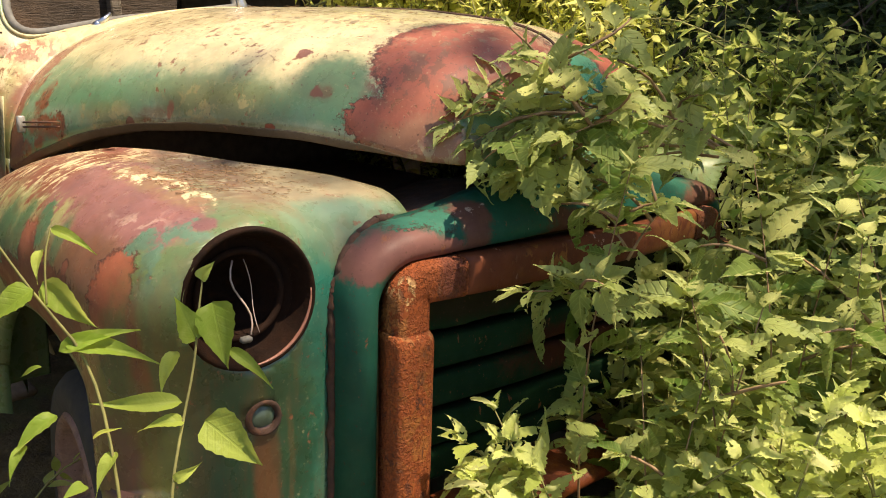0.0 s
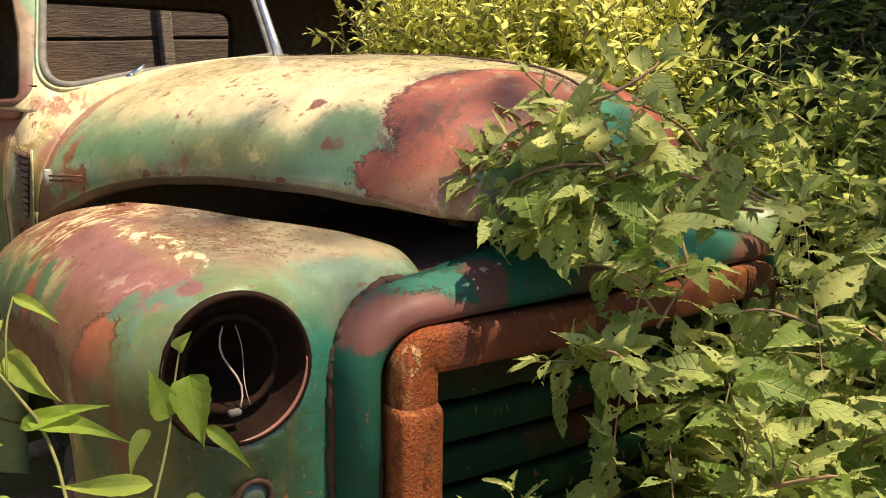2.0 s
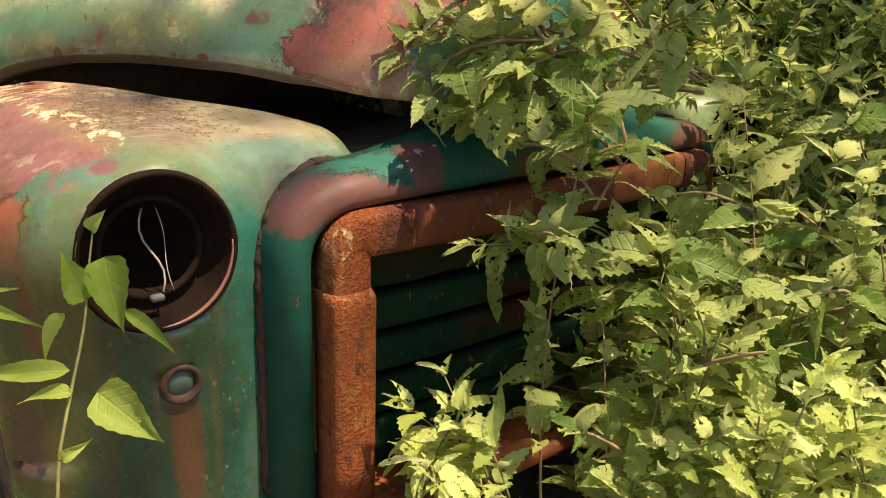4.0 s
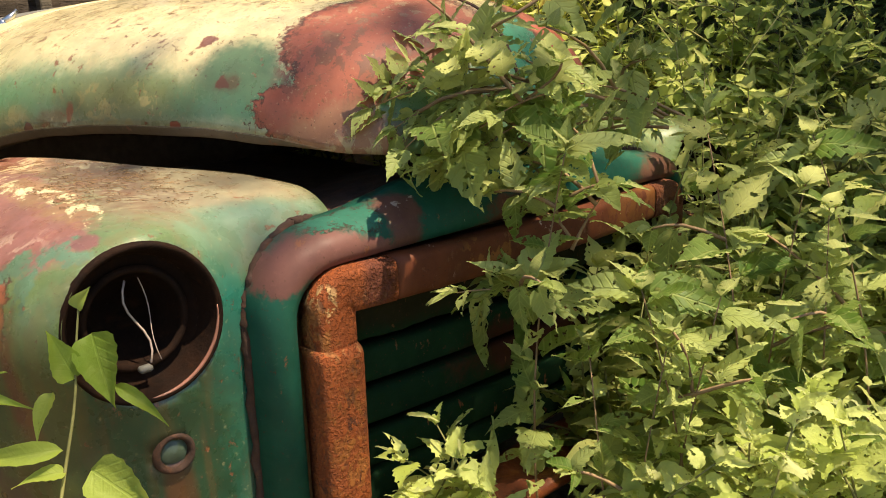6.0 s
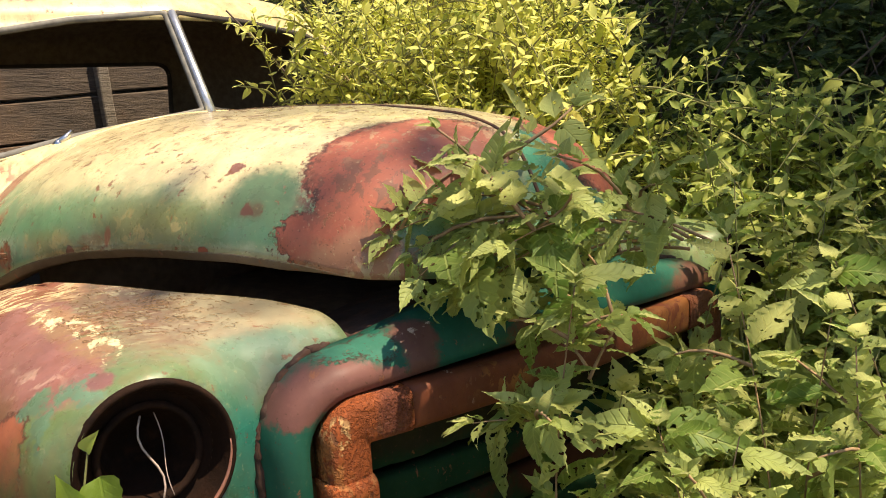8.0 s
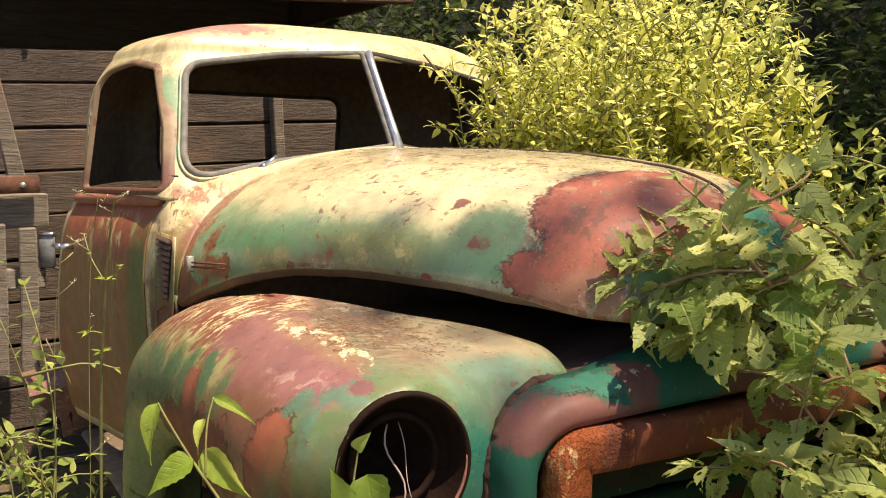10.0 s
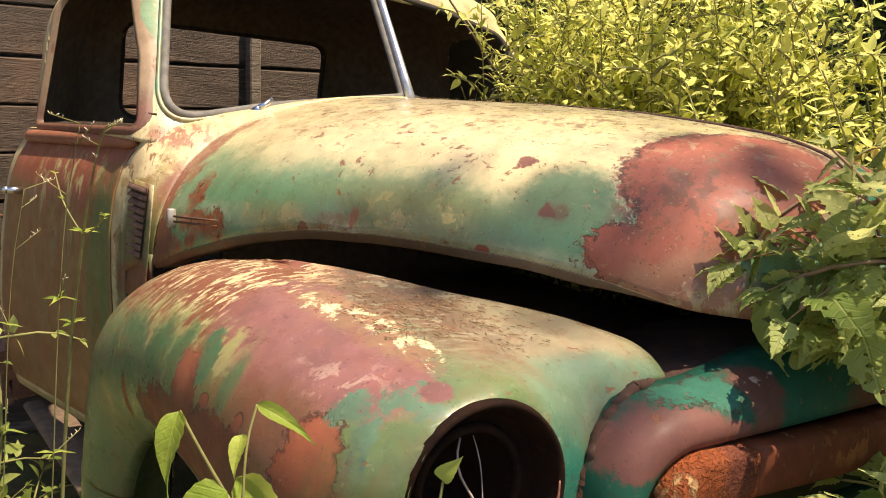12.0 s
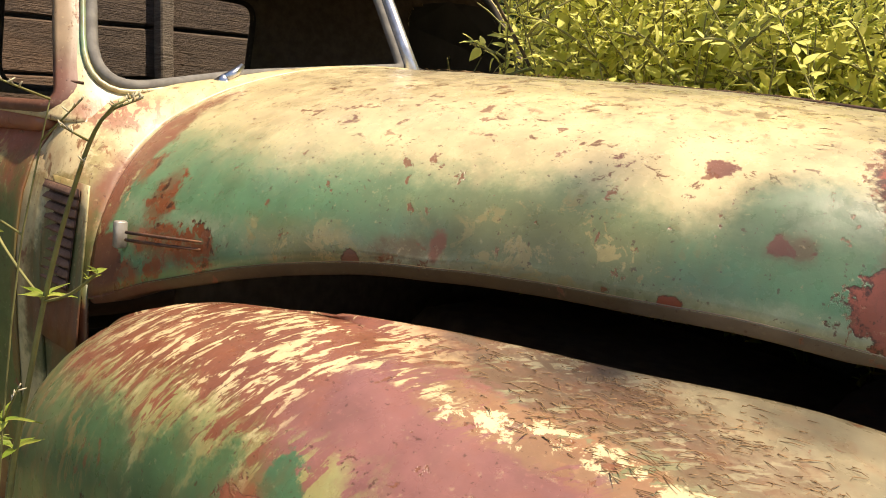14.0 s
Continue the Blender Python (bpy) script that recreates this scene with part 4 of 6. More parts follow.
def headlamp(s):
    c = (-0.095, s * 0.815, 1.045)
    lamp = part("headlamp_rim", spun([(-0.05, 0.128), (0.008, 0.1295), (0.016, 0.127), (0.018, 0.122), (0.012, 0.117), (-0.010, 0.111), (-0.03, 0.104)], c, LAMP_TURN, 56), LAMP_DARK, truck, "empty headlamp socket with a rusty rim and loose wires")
    part("bucket", spun([(-0.03, 0.104), (-0.036, 0.100), (-0.036, 0.082), (-0.05, 0.078), (-0.07, 0.066), (-0.10, 0.055), (-0.15, 0.03), (-0.16, 0.0005)], c, LAMP_TURN, 48), LAMP_DARK, lamp, "rust-brown lamp bucket darkened for its shade")
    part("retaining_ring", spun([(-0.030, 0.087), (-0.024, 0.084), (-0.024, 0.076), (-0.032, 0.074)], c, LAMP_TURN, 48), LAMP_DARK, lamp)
    o = Vector(c)
    for dy, bend in ((0.0, 0.012), (0.022, -0.004)):
        pts = [o + Vector((-0.06 + 0.055 * f, s * (-0.005 - dy + bend * math.sin(6 * f)), 0.055 - 0.125 * f)) for f in (k / 8 for k in range(9))]
        part("wire", tube(pts, 0.0018 if dy == 0 else 0.0008, 6), WIRE, lamp, "loose pale wire")
    # Pinkish arc on one lower quarter of the rim, tapering to both ends.
    arc = [o + LAMP_TURN @ Vector((0.014, s * 0.119 * math.cos(a), 0.120 * math.sin(a))) for a in (radians(178 + 95 * k / 20) for k in range(21))]
    part("rim_edge", tube(arc, [0.0034 * math.sin(math.pi * (k + 1) / 22) ** 0.5 for k in range(21)], 6), painted("rim_edge_paint", (0.30, 0.12, 0.08), [], flecks=0.6), lamp, "thin pinkish arc along the lower rim edge")
    part("plug", box((o.x - 0.010, o.y - 0.014, o.z - 0.082), (o.x + 0.004, o.y + 0.008, o.z - 0.071), 0.003), GASKET, lamp, "grey wire plug")
    k = (-0.083, s * 0.795, 0.818)
    park = part("parking_lamp_ring", spun([(-0.03, 0.036), (0.0, 0.036), (0.008, 0.033), (0.009, 0.028), (0.003, 0.024), (-0.002, 0.023)], k, LAMP_TURN, 36), SOCKET, truck, "small round parking lamp in a rusty ring")
    part("lens", spun([(-0.002, 0.023), (0.003, 0.016), (0.005, 0.0005)], k, LAMP_TURN, 24), plain("clouded_lens", (0.07, 0.10, 0.07), 0.3), park, "clouded grey-green lens")


for s in (-1, 1):
    headlamp(s)


# wheels
def wheel(x, s):
    c = (x, s * 0.84, 0.36)
    t = part("tyre", spun([(-0.09, 0.26), (-0.10, 0.30), (-0.095, 0.33), (-0.07, 0.355), (0, 0.365), (0.07, 0.355), (0.095, 0.33), (0.10, 0.30), (0.09, 0.26)], c, Euler((0, 0, radians(90 * s - (8 if x > -1 else 0)))).to_matrix(), 48), RUBBER, None, "cracked black tyre")
    return c, t


for s in (-1, 1):
    hub = part("wheel", spun([(-0.06, 0.262), (0.09, 0.262), (0.10, 0.25), (0.085, 0.235), (0.04, 0.225), (0.03, 0.20), (0.055, 0.14), (0.07, 0.10), (0.06, 0.06), (0.09, 0.055), (0.10, 0.03), (0.10, 0.0005)], (-0.69, s * 0.84, 0.36), Euler((0, 0, radians(90 * s - 8))).to_matrix(), 48), rusty("wheel_rust", (0.27, 0.15, 0.115), (0.17, 0.09, 0.065), (0.33, 0.19, 0.12)), truck, "brown rusty steel wheel with round openings")
    c, t = wheel(-0.69, s)
    adopt(t, hub)
    turn = Euler((0, 0, radians(90 * s - 8))).to_matrix()
    for k in range(6):
        a = 2 * math.pi * k / 6 + 0.3
        o = Vector(c) + turn @ Vector((0.047, 0.165 * math.cos(a), 0.165 * math.sin(a)))
        part("wheel_opening", spun([(0.0, 0.044), (0.002, 0.040), (-0.01, 0.038), (-0.012, 0.0005)], o, turn, 18), BLACK, hub)


LOUVRE = rusty("louvre_rust", (0.19, 0.105, 0.068), (0.11, 0.058, 0.038), (0.28, 0.18, 0.11))


# ---- cab ----
def rounded(poly, radii, n=8):
    out = []
    m = len(poly)
    for i in range(m):
        p, a, b = Vector(poly[i]), Vector(poly[i - 1]), Vector(poly[(i + 1) % m])
        u, v = (a - p).normalized(), (b - p).normalized()
        r = radii[i]
        ang = u.angle(v)
        cut = min(r / math.tan(ang / 2), 0.48 * (a - p).length, 0.48 * (b - p).length) if ang < 3.1 else 0
        s, e = p + u * cut, p + v * cut
        for k in range(n + 1):
            f = k / n
            out.append(s * (1 - f) ** 2 + p * 2 * f * (1 - f) + e * f * f)
    return out


def resample(loop, n):
    pts = loop + [loop[0]]
    seg = [(b - a).length for a, b in zip(pts, pts[1:])]
    acc = np.concatenate([[0], np.cumsum(seg)])
    out = []
    for d in np.linspace(0, acc[-1], n, endpoint=False):
        i = min(int(np.searchsorted(acc, d, "right")) - 1, len(seg) - 1)
        f = (d - acc[i]) / max(seg[i], 1e-9)
        out.append(pts[i].lerp(pts[i + 1], f))
    return out


def screen_x(y, z):
    return -1.557 - 0.687 * (z - 1.567) - 0.25 * abs(y)


CAB_REAR = smoothed([(1.36, 0.89), (1.42, 0.883), (1.56, 0.874), (1.676, 0.864), (1.754, 0.85), (1.81, 0.828), (1.86, 0.796), (1.907, 0.760), (2.0, 0.67)], 80)
CAB_HALF = smoothed([(1.36, 0.81), (1.42, 0.80), (1.6, 0.777), (1.75, 0.747), (1.83, 0.722), (1.90, 0.685), (2.0, 0.62)], 80)


def slice_at(z, inset=0.0, n=420):
    zz = min(z, 1.93)
    w = lerp(CAB_HALF, zz) - inset
    xf, xs = screen_x(0, zz) + 0.012 - inset * 0.7, screen_x(w, zz) + 0.012 - inset * 0.6
    xr = -3.03 + 0.12 * max(0, zz - 1.5) + inset
    wr, back = lerp(CAB_REAR, zz) - inset, -2.53 + 0.3 * inset
    loop = rounded([(xf, 0, z), (xs, w, z), (back, wr, z), (xr, wr - 0.27, z), (xr, 0.27 - wr, z), (back, -wr, z), (xs, -w, z)], [0.2, 0.10, 0.22, 0.18, 0.18, 0.22, 0.10], 10)
    m = resample(loop, n)
    k = max(range(n), key=lambda i: m[i].x)
    return m[k:] + m[:k]


def greenhouse():
    rows = [slice_at(1.40 + 0.50 * i / 58) for i in range(59)]
    for k in range(1, 15):
        a = math.pi / 2 * k / 14
        inset = 0.62 * (1 - math.cos(a))
        rows.append([Vector((p.x, p.y, 1.90 + 0.148 * math.sin(a))) for p in slice_at(1.90, inset)])
    return rows


SCREEN = rounded([(y, z, 0) for y, z in [(-0.014, 1.578), (-0.014, 1.922), (-0.32, 1.900), (-0.643, 1.848), (-0.730, 1.455), (-0.42, 1.520)]], [0.02, 0.02, 0.4, 0.09, 0.075, 0.5], 8)
SIDE_WIN = rounded([(x, z, 0) for x, z in [(-1.658, 1.425), (-1.786, 1.642), (-1.95, 1.834), (-2.22, 1.872), (-2.45, 1.848), (-2.475, 1.392)]], [0.03, 0.5, 0.07, 0.5, 0.09, 0.03], 8)
REAR_WIN = rounded([(y, z, 0) for y, z in [(-0.46, 1.42), (-0.46, 1.825), (0.475, 1.825), (0.475, 1.42)]], [0.08] * 4, 6)


def inside(poly, u, v):
    hit = False
    for a, b in zip(poly, poly[1:] + poly[:1]):
        if (a.y > v) != (b.y > v) and u < (b.x - a.x) * (v - a.y) / (b.y - a.y) + a.x:
            hit = not hit
    return hit


def cab_shell():
    rows = greenhouse()
    verts, faces = sheet(rows, close=True)
    keep = []
    for f in faces:
        c = sum((Vector(verts[i]) for i in f), Vector()) / 4
        if c.z < 1.90:
            if c.x > -2.05 and abs(c.x - screen_x(c.y, c.z)) < 0.06 and inside(SCREEN, -abs(c.y), c.z):
                continue
            if abs(c.y) > 0.55 and inside(SIDE_WIN, c.x, c.z):
                continue
            if c.x < -2.6 and inside(REAR_WIN, c.y, c.z):
                continue
        keep.append(f)
    top = rows[-1]
    o = len(verts) - len(top)
    verts = list(verts) + [sum(top, Vector()) / len(top)]
    keep += [(o + k, o + (k + 1) % len(top), len(verts) - 1) for k in range(len(top))]
    return verts, keep


thick(part("cab_shell", cab_shell(), CAB_PAINT, truck, "cream cab roof and pillars with rust spots"), 0.012, lining=LINING)


@functools.lru_cache(maxsize=None)
def side_line(z):
    pts = sorted((p.x, -p.y) for p in slice_at(z) if p.y < -0.5 and p.x < -1.45)
    return [p[0] for p in pts], [p[1] for p in pts]


def on_side(x, z, s, out=0.0):
    """A point on the cab's side wall, pushed outwards."""
    return Vector((x, s * (float(np.interp(x, *side_line(round(min(z, 1.9), 3)))) + out), z))


def window_band(s):
    """The pressed frame round a door window, standing proud of the wall."""
    n = len(SIDE_WIN)
    mid = sum(SIDE_WIN, Vector()) / n
    rows = []
    for reach, out in ((-0.010, -0.012), (-0.008, 0.006), (0.000, 0.009), (0.010, 0.007), (0.017, -0.004)):
        row = []
        for i, p in enumerate(SIDE_WIN):
            d = (SIDE_WIN[(i + 1) % n] - SIDE_WIN[i - 1]).normalized()
            o = Vector((d.y, -d.x, 0))
            if o.dot(p - mid) < 0:
                o = -o
            q = p + o * reach
            row.append(on_side(q.x, q.y, s, out))
        rows.append(row)
    return sheet(rows, close=True, flip=s > 0)


for s in (-1, 1):
    ring = [Vector((screen_x(p.x, p.y) + 0.012, -s * p.x if s > 0 else p.x, p.y)) for p in SCREEN]
    ring = [Vector((p.x, s * abs(p.y), p.z)) for p in ring]
    part("windscreen_gasket", tube(ring, 0.0125, 8, closed=True), GASKET if s < 0 else RUBBER, truck, "crumbling grey windscreen rubber")
    mid = sum(ring, Vector()) / len(ring)
    part("windscreen_bead", tube([mid + (p - mid) * 1.05 + Vector((0.004, 0, 0)) for p in ring], 0.006, 6, closed=True), CAB_PAINT, truck, "raised cream bead round the windscreen")
    part("door_window_frame", window_band(s), painted("frame_paint", (0.22, 0.15, 0.085), [((-1.75, s * 0.8, 1.42), (0.9, 0.3, 0.10), (0.17, 0.070, 0.042), 0.3, 0.4), ((-2.0, s * 0.8, 1.86), (0.3, 0.3, 0.05), (0.20, 0.11, 0.06), 0.6, 0.4, 0.3)], flecks=0.9), truck, "rust-stained door window frame")
# near-opaque dark pane added in the far door to block the bright bush behind
pane = [on_side(p.x, p.y, 1, -0.012) for p in SIDE_WIN]
thick(part("far_door_blocker", (pane, [tuple(range(len(pane)))]), plain("blocker_dark", (0.030, 0.032, 0.024), 0.35, vary=0.4, scale=9.0), truck, "dark pane added to block the view through the far door", smooth=False), 0.004)
part("rear_window_gasket", tube([Vector((-3.03 + 0.12 * max(0, p.y - 1.5), p.x, p.y)) for p in REAR_WIN], 0.014, 8, closed=True), RUBBER, truck)
part("windscreen_divider", tube([(screen_x(0, z) + 0.03, 0, z) for z in (1.555, 1.65, 1.75, 1.85, 1.925)], [0.017, 0.015, 0.014, 0.013, 0.014], 8), STEEL, truck, "bare metal strip dividing the windscreen")


# lower body below the belt
BODY_HALF = [(0.48, 0.80), (0.62, 0.84), (0.80, 0.865), (1.0, 0.88), (1.15, 0.885), (1.25, 0.875), (1.32, 0.855), (1.37, 0.825), (1.40, 0.80)]


BODY_REAR = [(0.48, 0.93), (0.62, 0.965), (0.80, 0.978), (1.0, 0.975), (1.15, 0.963), (1.25, 0.950), (1.32, 0.928), (1.37, 0.90), (1.40, 0.888)]


def swell(x):
    """0 at the door's front edge, 1 at its rear edge."""
    return max(0.0, min(1.0, (-1.70 - x) / 0.80))


def body_y(x, z):
    front = lerp(BODY_HALF, z) - 0.055 * max(0, min(1, (max(x, -1.70) + 2.1) / 0.5)) ** 1.5
    return front + swell(x) * (lerp(BODY_REAR, z) - front)


def lower_body():
    rows = []
    for z in np.linspace(0.48, 1.41, 32):
        drop = (z - 0.48) / 0.93 * 0.040
        pts = [Vector((x, -body_y(x, min(z, 1.4)), z - drop * swell(x))) for x in np.linspace(-1.62, -2.53, 30)]
        w = -pts[-1].y
        for k in range(1, 9):
            a = math.pi / 2 * k / 8
            pts.append(Vector((-2.53 - 0.50 * math.sin(a), -(w - 0.30 + 0.30 * math.cos(a)), z - drop)))
        pts += [Vector((-3.03, y, z - drop)) for y in (-0.4, 0.0, 0.4)]
        pts += [Vector((p.x, -p.y, p.z)) for p in pts[37::-1]]
        rows.append(pts)
    return sheet(rows, flip=True)


thick(part("cab_body", lower_body(), CAB_PAINT, truck, "lower cab with rust runs"), 0.01, lining=LINING)


def door(s):
    rows = []
    for z in np.linspace(0.52, 1.375, 30):
        drop = (z - 0.48) / 0.93 * 0.040
        rows.append([Vector((x, s * (body_y(x, z) + 0.006), z - drop * swell(x))) for x in np.linspace(-1.70, -2.52, 40)])
    d = thick(part("door", sheet(rows, flip=s < 0), DOOR_PAINT, truck, "closed door, brown and green paint with rust runs"), 0.006, 0.004)
    sill = [Vector((x, s * (body_y(x, 1.38) + 0.006), 1.392 - 0.038 * swell(x))) for x in np.linspace(-1.70, -2.52, 24)]
    part("window_sill", tube(sill, [0.010] + [0.022] * 22 + [0.010], 10), painted("sill_paint_%s" % ("a" if s < 0 else "b"), (0.27, 0.10, 0.055), [], flecks=0.5), d, "reddish rounded window sill")
    y = s * body_y(-2.38, 1.18)
    part("door_handle", merge(tube([(-2.38, y + s * 0.005, 1.18), (-2.38, y + s * 0.05, 1.18)], 0.012, 10), tube([(-2.38, y + s * 0.05, 1.18), (-2.48, y + s * 0.058, 1.175)], [0.012, 0.009], 8)), CHROME, d, "dull chrome door handle")


for s in (-1, 1):
    door(s)


def cowl():
    """From the hood's rear edge back to the windscreen's foot and the door's front edge."""
    n = 64
    front = [p + Vector((-0.004, 0, 0)) for p in hood_row(-1.44, n, rear=0.112)]
    front = [Vector((p.x, p.y * 0.992, p.z - 0.004)) for p in front]
    back = []
    for k in range(n + 1):
        f = abs(k / n - 0.5) * 2          # 0 at the middle, 1 at the bottom edge
        s = -1 if k < n / 2 else 1
        y = lerp([(0, 0), (0.3, 0.33), (0.5, 0.56), (0.62, 0.70), (0.72, 0.775), (0.80, 0.805), (0.9, 0.825), (1, 0.82)], f)
        z = lerp([(0, 1.567), (0.3, 1.53), (0.5, 1.487), (0.62, 1.445), (0.72, 1.40), (0.80, 1.33), (0.9, 1.18), (1, 1.02)], f)
        x = lerp([(0, -1.553), (0.5, -1.632), (0.62, -1.655), (0.72, -1.66), (0.8, -1.675), (1, -1.70)], f)
        back.append(Vector((x, s * y, z)))
    rows = []
    for i in range(13):
        f = i / 12
        rows.append([a.lerp(b, f) + Vector((0, math.copysign(0.012, a.y) * math.sin(math.pi * f) * min(1, abs(a.y) * 3), 0.006 * math.sin(math.pi * f))) for a, b in zip(front, back)])
    return sheet(rows, flip=True)


thick(part("cowl", cowl(), CAB_PAINT, truck, "cowl panel with cream and rust paint"), 0.006)


def cowl_side(s):
    rows = []
    for z in np.linspace(0.5, 1.12, 12):
        rows.append([Vector((x, s * (body_y(-1.64, z) - 0.01 - 0.02 * (x + 1.64) * 4 * (x > -1.64)), z)) for x in np.linspace(-1.46, -1.705, 8)])
    return sheet(rows, flip=s < 0)


for s in (-1, 1):
    thick(part("cowl_side", cowl_side(s), CAB_PAINT, truck), 0.006)
    vent = [[Vector((x, s * (0.812 + 0.052 * (1.27 - z)), z)) for x in np.linspace(-1.462, -1.672, 6)] for z in np.linspace(0.99, 1.298, 8)]
    thick(part("vent_panel", sheet(vent, flip=s < 0), CAB_PAINT, truck, "olive and cream panel round the vent louvres"), 0.003)
    # louvres of the side vent: each slopes outwards to a sharp lower lip over a dark strip laid on for the shaded gap
    for k in range(10):
        z = 1.278 - 0.0188 * k
        x0, x1 = -1.488 - 0.0022 * k, -1.650 - 0.0004 * k
        y = 0.812 + 0.052 * (1.27 - z)
        slot = [[Vector((x, s * (y + 0.0042), z + dz)) for x in np.linspace(x0, x1, 4)] for dz in (0.010, -0.010)]
        thick(part("louvre_shade", sheet(slot, flip=s < 0), SOCKET, truck, "dark strip for the shaded gap under a louvre"), 0.001)
        rows = []
        for o, dz in ((0.004, 0.0095), (0.007, 0.007), (0.0105, 0.0), (0.0115, -0.004), (0.010, -0.0045)):
            rows.append([Vector((x, s * (y + 0.004 + (o - 0.004) * min(1, 14 * min(f, 1 - f))), z + dz)) for f, x in ((f, x0 + (x1 - x0) * f) for f in (0, 0.03, 0.07, 0.2, 0.4, 0.6, 0.8, 0.93, 0.97, 1))])
        thick(part("vent_louvre", sheet(rows, flip=s > 0), LOUVRE, truck, "rusty vent louvre"), 0.0015)

# side emblem stub and its faded plate
part("emblem_bracket", box((-1.373, -0.806, 1.205), (-1.357, -0.785, 1.252), 0.003), plain("emblem_metal", (0.30, 0.28, 0.24), 0.45, 0.3), truck, "pale broken emblem bracket")
for k in range(2):
    part("emblem_bar", tube([(-1.342, -0.796, 1.236 - 0.013 * k), (-1.25, -0.784, 1.244 - 0.013 * k), (-1.16, -0.760 - 0.001 * k, 1.251 - 0.012 * k)], [0.003, 0.0032, 0.002], 6), DARK_RUST, truck, "rusty raised emblem bar")

# wiper
part("wiper_arm", merge(tube([(-1.60, -0.485, 1.495), (-1.585, -0.475, 1.512)], [0.016, 0.011], 10), tube([(-1.585, -0.478, 1.51), (-1.588, -0.455, 1.524), (-1.592, -0.437, 1.540)], [0.010, 0.009, 0.006], 8)), CHROME, truck, "short bright wiper arm stub")

# seam across the pillar's foot
for s in (-1, 1):
    part("pillar_seam", tube([on_side(-1.70, 1.478, s, 0.002), on_side(-1.68, 1.473, s, 0.002), on_side(-1.665, 1.472, s, 0.002)], 0.003, 6), SOCKET, truck, "dark seam at the pillar's foot")

# cab interior
part("cab_floor", box((-2.95, -0.78, 0.55), (-1.5, 0.78, 0.58), 0.005), BLACK, truck)
part("seat", box((-2.92, -0.66, 0.80), (-2.3, 0.66, 1.02), 0.05), plain("seat_cloth", (0.035, 0.03, 0.025), 0.9), truck, "dark worn bench seat")
part("seat_back", box((-2.95, -0.66, 1.0), (-2.78, 0.66, 1.33), 0.05), plain("seat_cloth_dark", (0.03, 0.026, 0.022), 0.9), truck)
part("dashboard", box((-1.80, -0.74, 1.18), (-1.66, 0.74, 1.42), 0.03), BLACK, truck, "dark dashboard")
part("steering_wheel", tube([Vector((-2.0, 0.36 + 0.2 * math.cos(a), 1.33 + 0.2 * math.sin(a))) + Vector((0.25 * math.sin(a) * 0.3, 0, 0)) for a in (2 * math.pi * k / 28 for k in range(28))], 0.012, 8, closed=True), BLACK, truck, "black steering wheel")

# running board and step
part("running_board", box((-2.45, -0.93, 0.40), (-1.40, -0.80, 0.43), 0.012), BLACK, truck, "rusty running board")
part("running_board", box((-2.75, 0.80, 0.42), (-1.36, 1.02, 0.46), 0.012), DARK_RUST, truck, "rusty running board")
step = [(-2.82, 0.585), (-2.66, 0.60), (-2.57, 0.595), (-2.545, 0.565), (-2.575, 0.51), (-2.60, 0.45), (-2.61, 0.36)]
rows = [[Vector((x - 0.01 * math.sin(9 * y), y * (1.0 if i < 4 else 1.0 - 0.012 * i) - (0.05 if i > 4 else 0) * (y < -1.0) * -1, z + 0.22 * (y + 1.1))) for y in (-1.10, -1.05, -1.0, -0.95, -0.90)] for i, (x, z) in enumerate(step)]
thick(part("bed_step", sheet(rows), rusty("step_rust", (0.22, 0.11, 0.075), (0.14, 0.07, 0.05), (0.38, 0.24, 0.17)), truck, "bent brown sheet-metal step"), 0.012, 0.004)
part("chassis_rail", box((-5.2, -0.42, 0.52), (-1.4, -0.30, 0.66), 0.01), DARK_RUST, truck)
part("chassis_rail", box((-5.2, 0.30, 0.52), (-1.4, 0.42, 0.66), 0.01), DARK_RUST, truck)

# ---- plank shed behind the cab ----
rnd = random.Random(7)
shed = thing("plank_shed", (-4.2, -1.0, 0), "old plank shed of grey weathered boards with a dark open eave", "shed")


def plank(name, lo, hi, material, parent, m=None, label=""):
    return part(name, box(lo, hi, 0.006, 0.006, m, cuts=10), material, parent, label, smooth=False)


SAG = Matrix.Translation((0, -1, 1.64)) @ Matrix.Rotation(math.atan(0.05), 4, "X") @ Matrix.Translation((0, 1, -1.64))
SEAMS = [-0.02, 0.20, 0.41, 0.615, 0.82, 1.025, 1.23, 1.435, 1.642, 1.848, 2.007]
for z0, z1 in zip(SEAMS, SEAMS[1:]):
    for y0, y1 in ((-3.6, -1.35), (-1.34, 1.15)):
        gap = rnd.uniform(0.004, 0.016)
        plank("board", (-3.36 + rnd.uniform(-0.006, 0.006), y0 + rnd.uniform(-0.03, 0.03), z0), (-3.325 + rnd.uniform(-0.006, 0.006), y1, z1 - gap), WOOD, shed, SAG)
for y in (0.255, -2.2):
    plank("post", (-3.323, y - 0.026, 0.0), (-3.26, y + 0.030, 1.98), WOOD_GREY, shed, Matrix.Translation((0, y, 1.5)) @ Matrix.Rotation(radians(3), 4, "X") @ Matrix.Translation((0, -y, -1.5)), "pale weathered upright")
EAVE = Matrix.Translation((0, -1, 2.246)) @ Matrix.Rotation(math.atan(0.0735), 4, "X") @ Matrix.Translation((0, 1, -2.246))
plank("eave_beam", (-3.32, -3.6, 2.250), (-3.235, 1.07, 2.39), WOOD_EAVE, shed, EAVE, "brown eave beam")
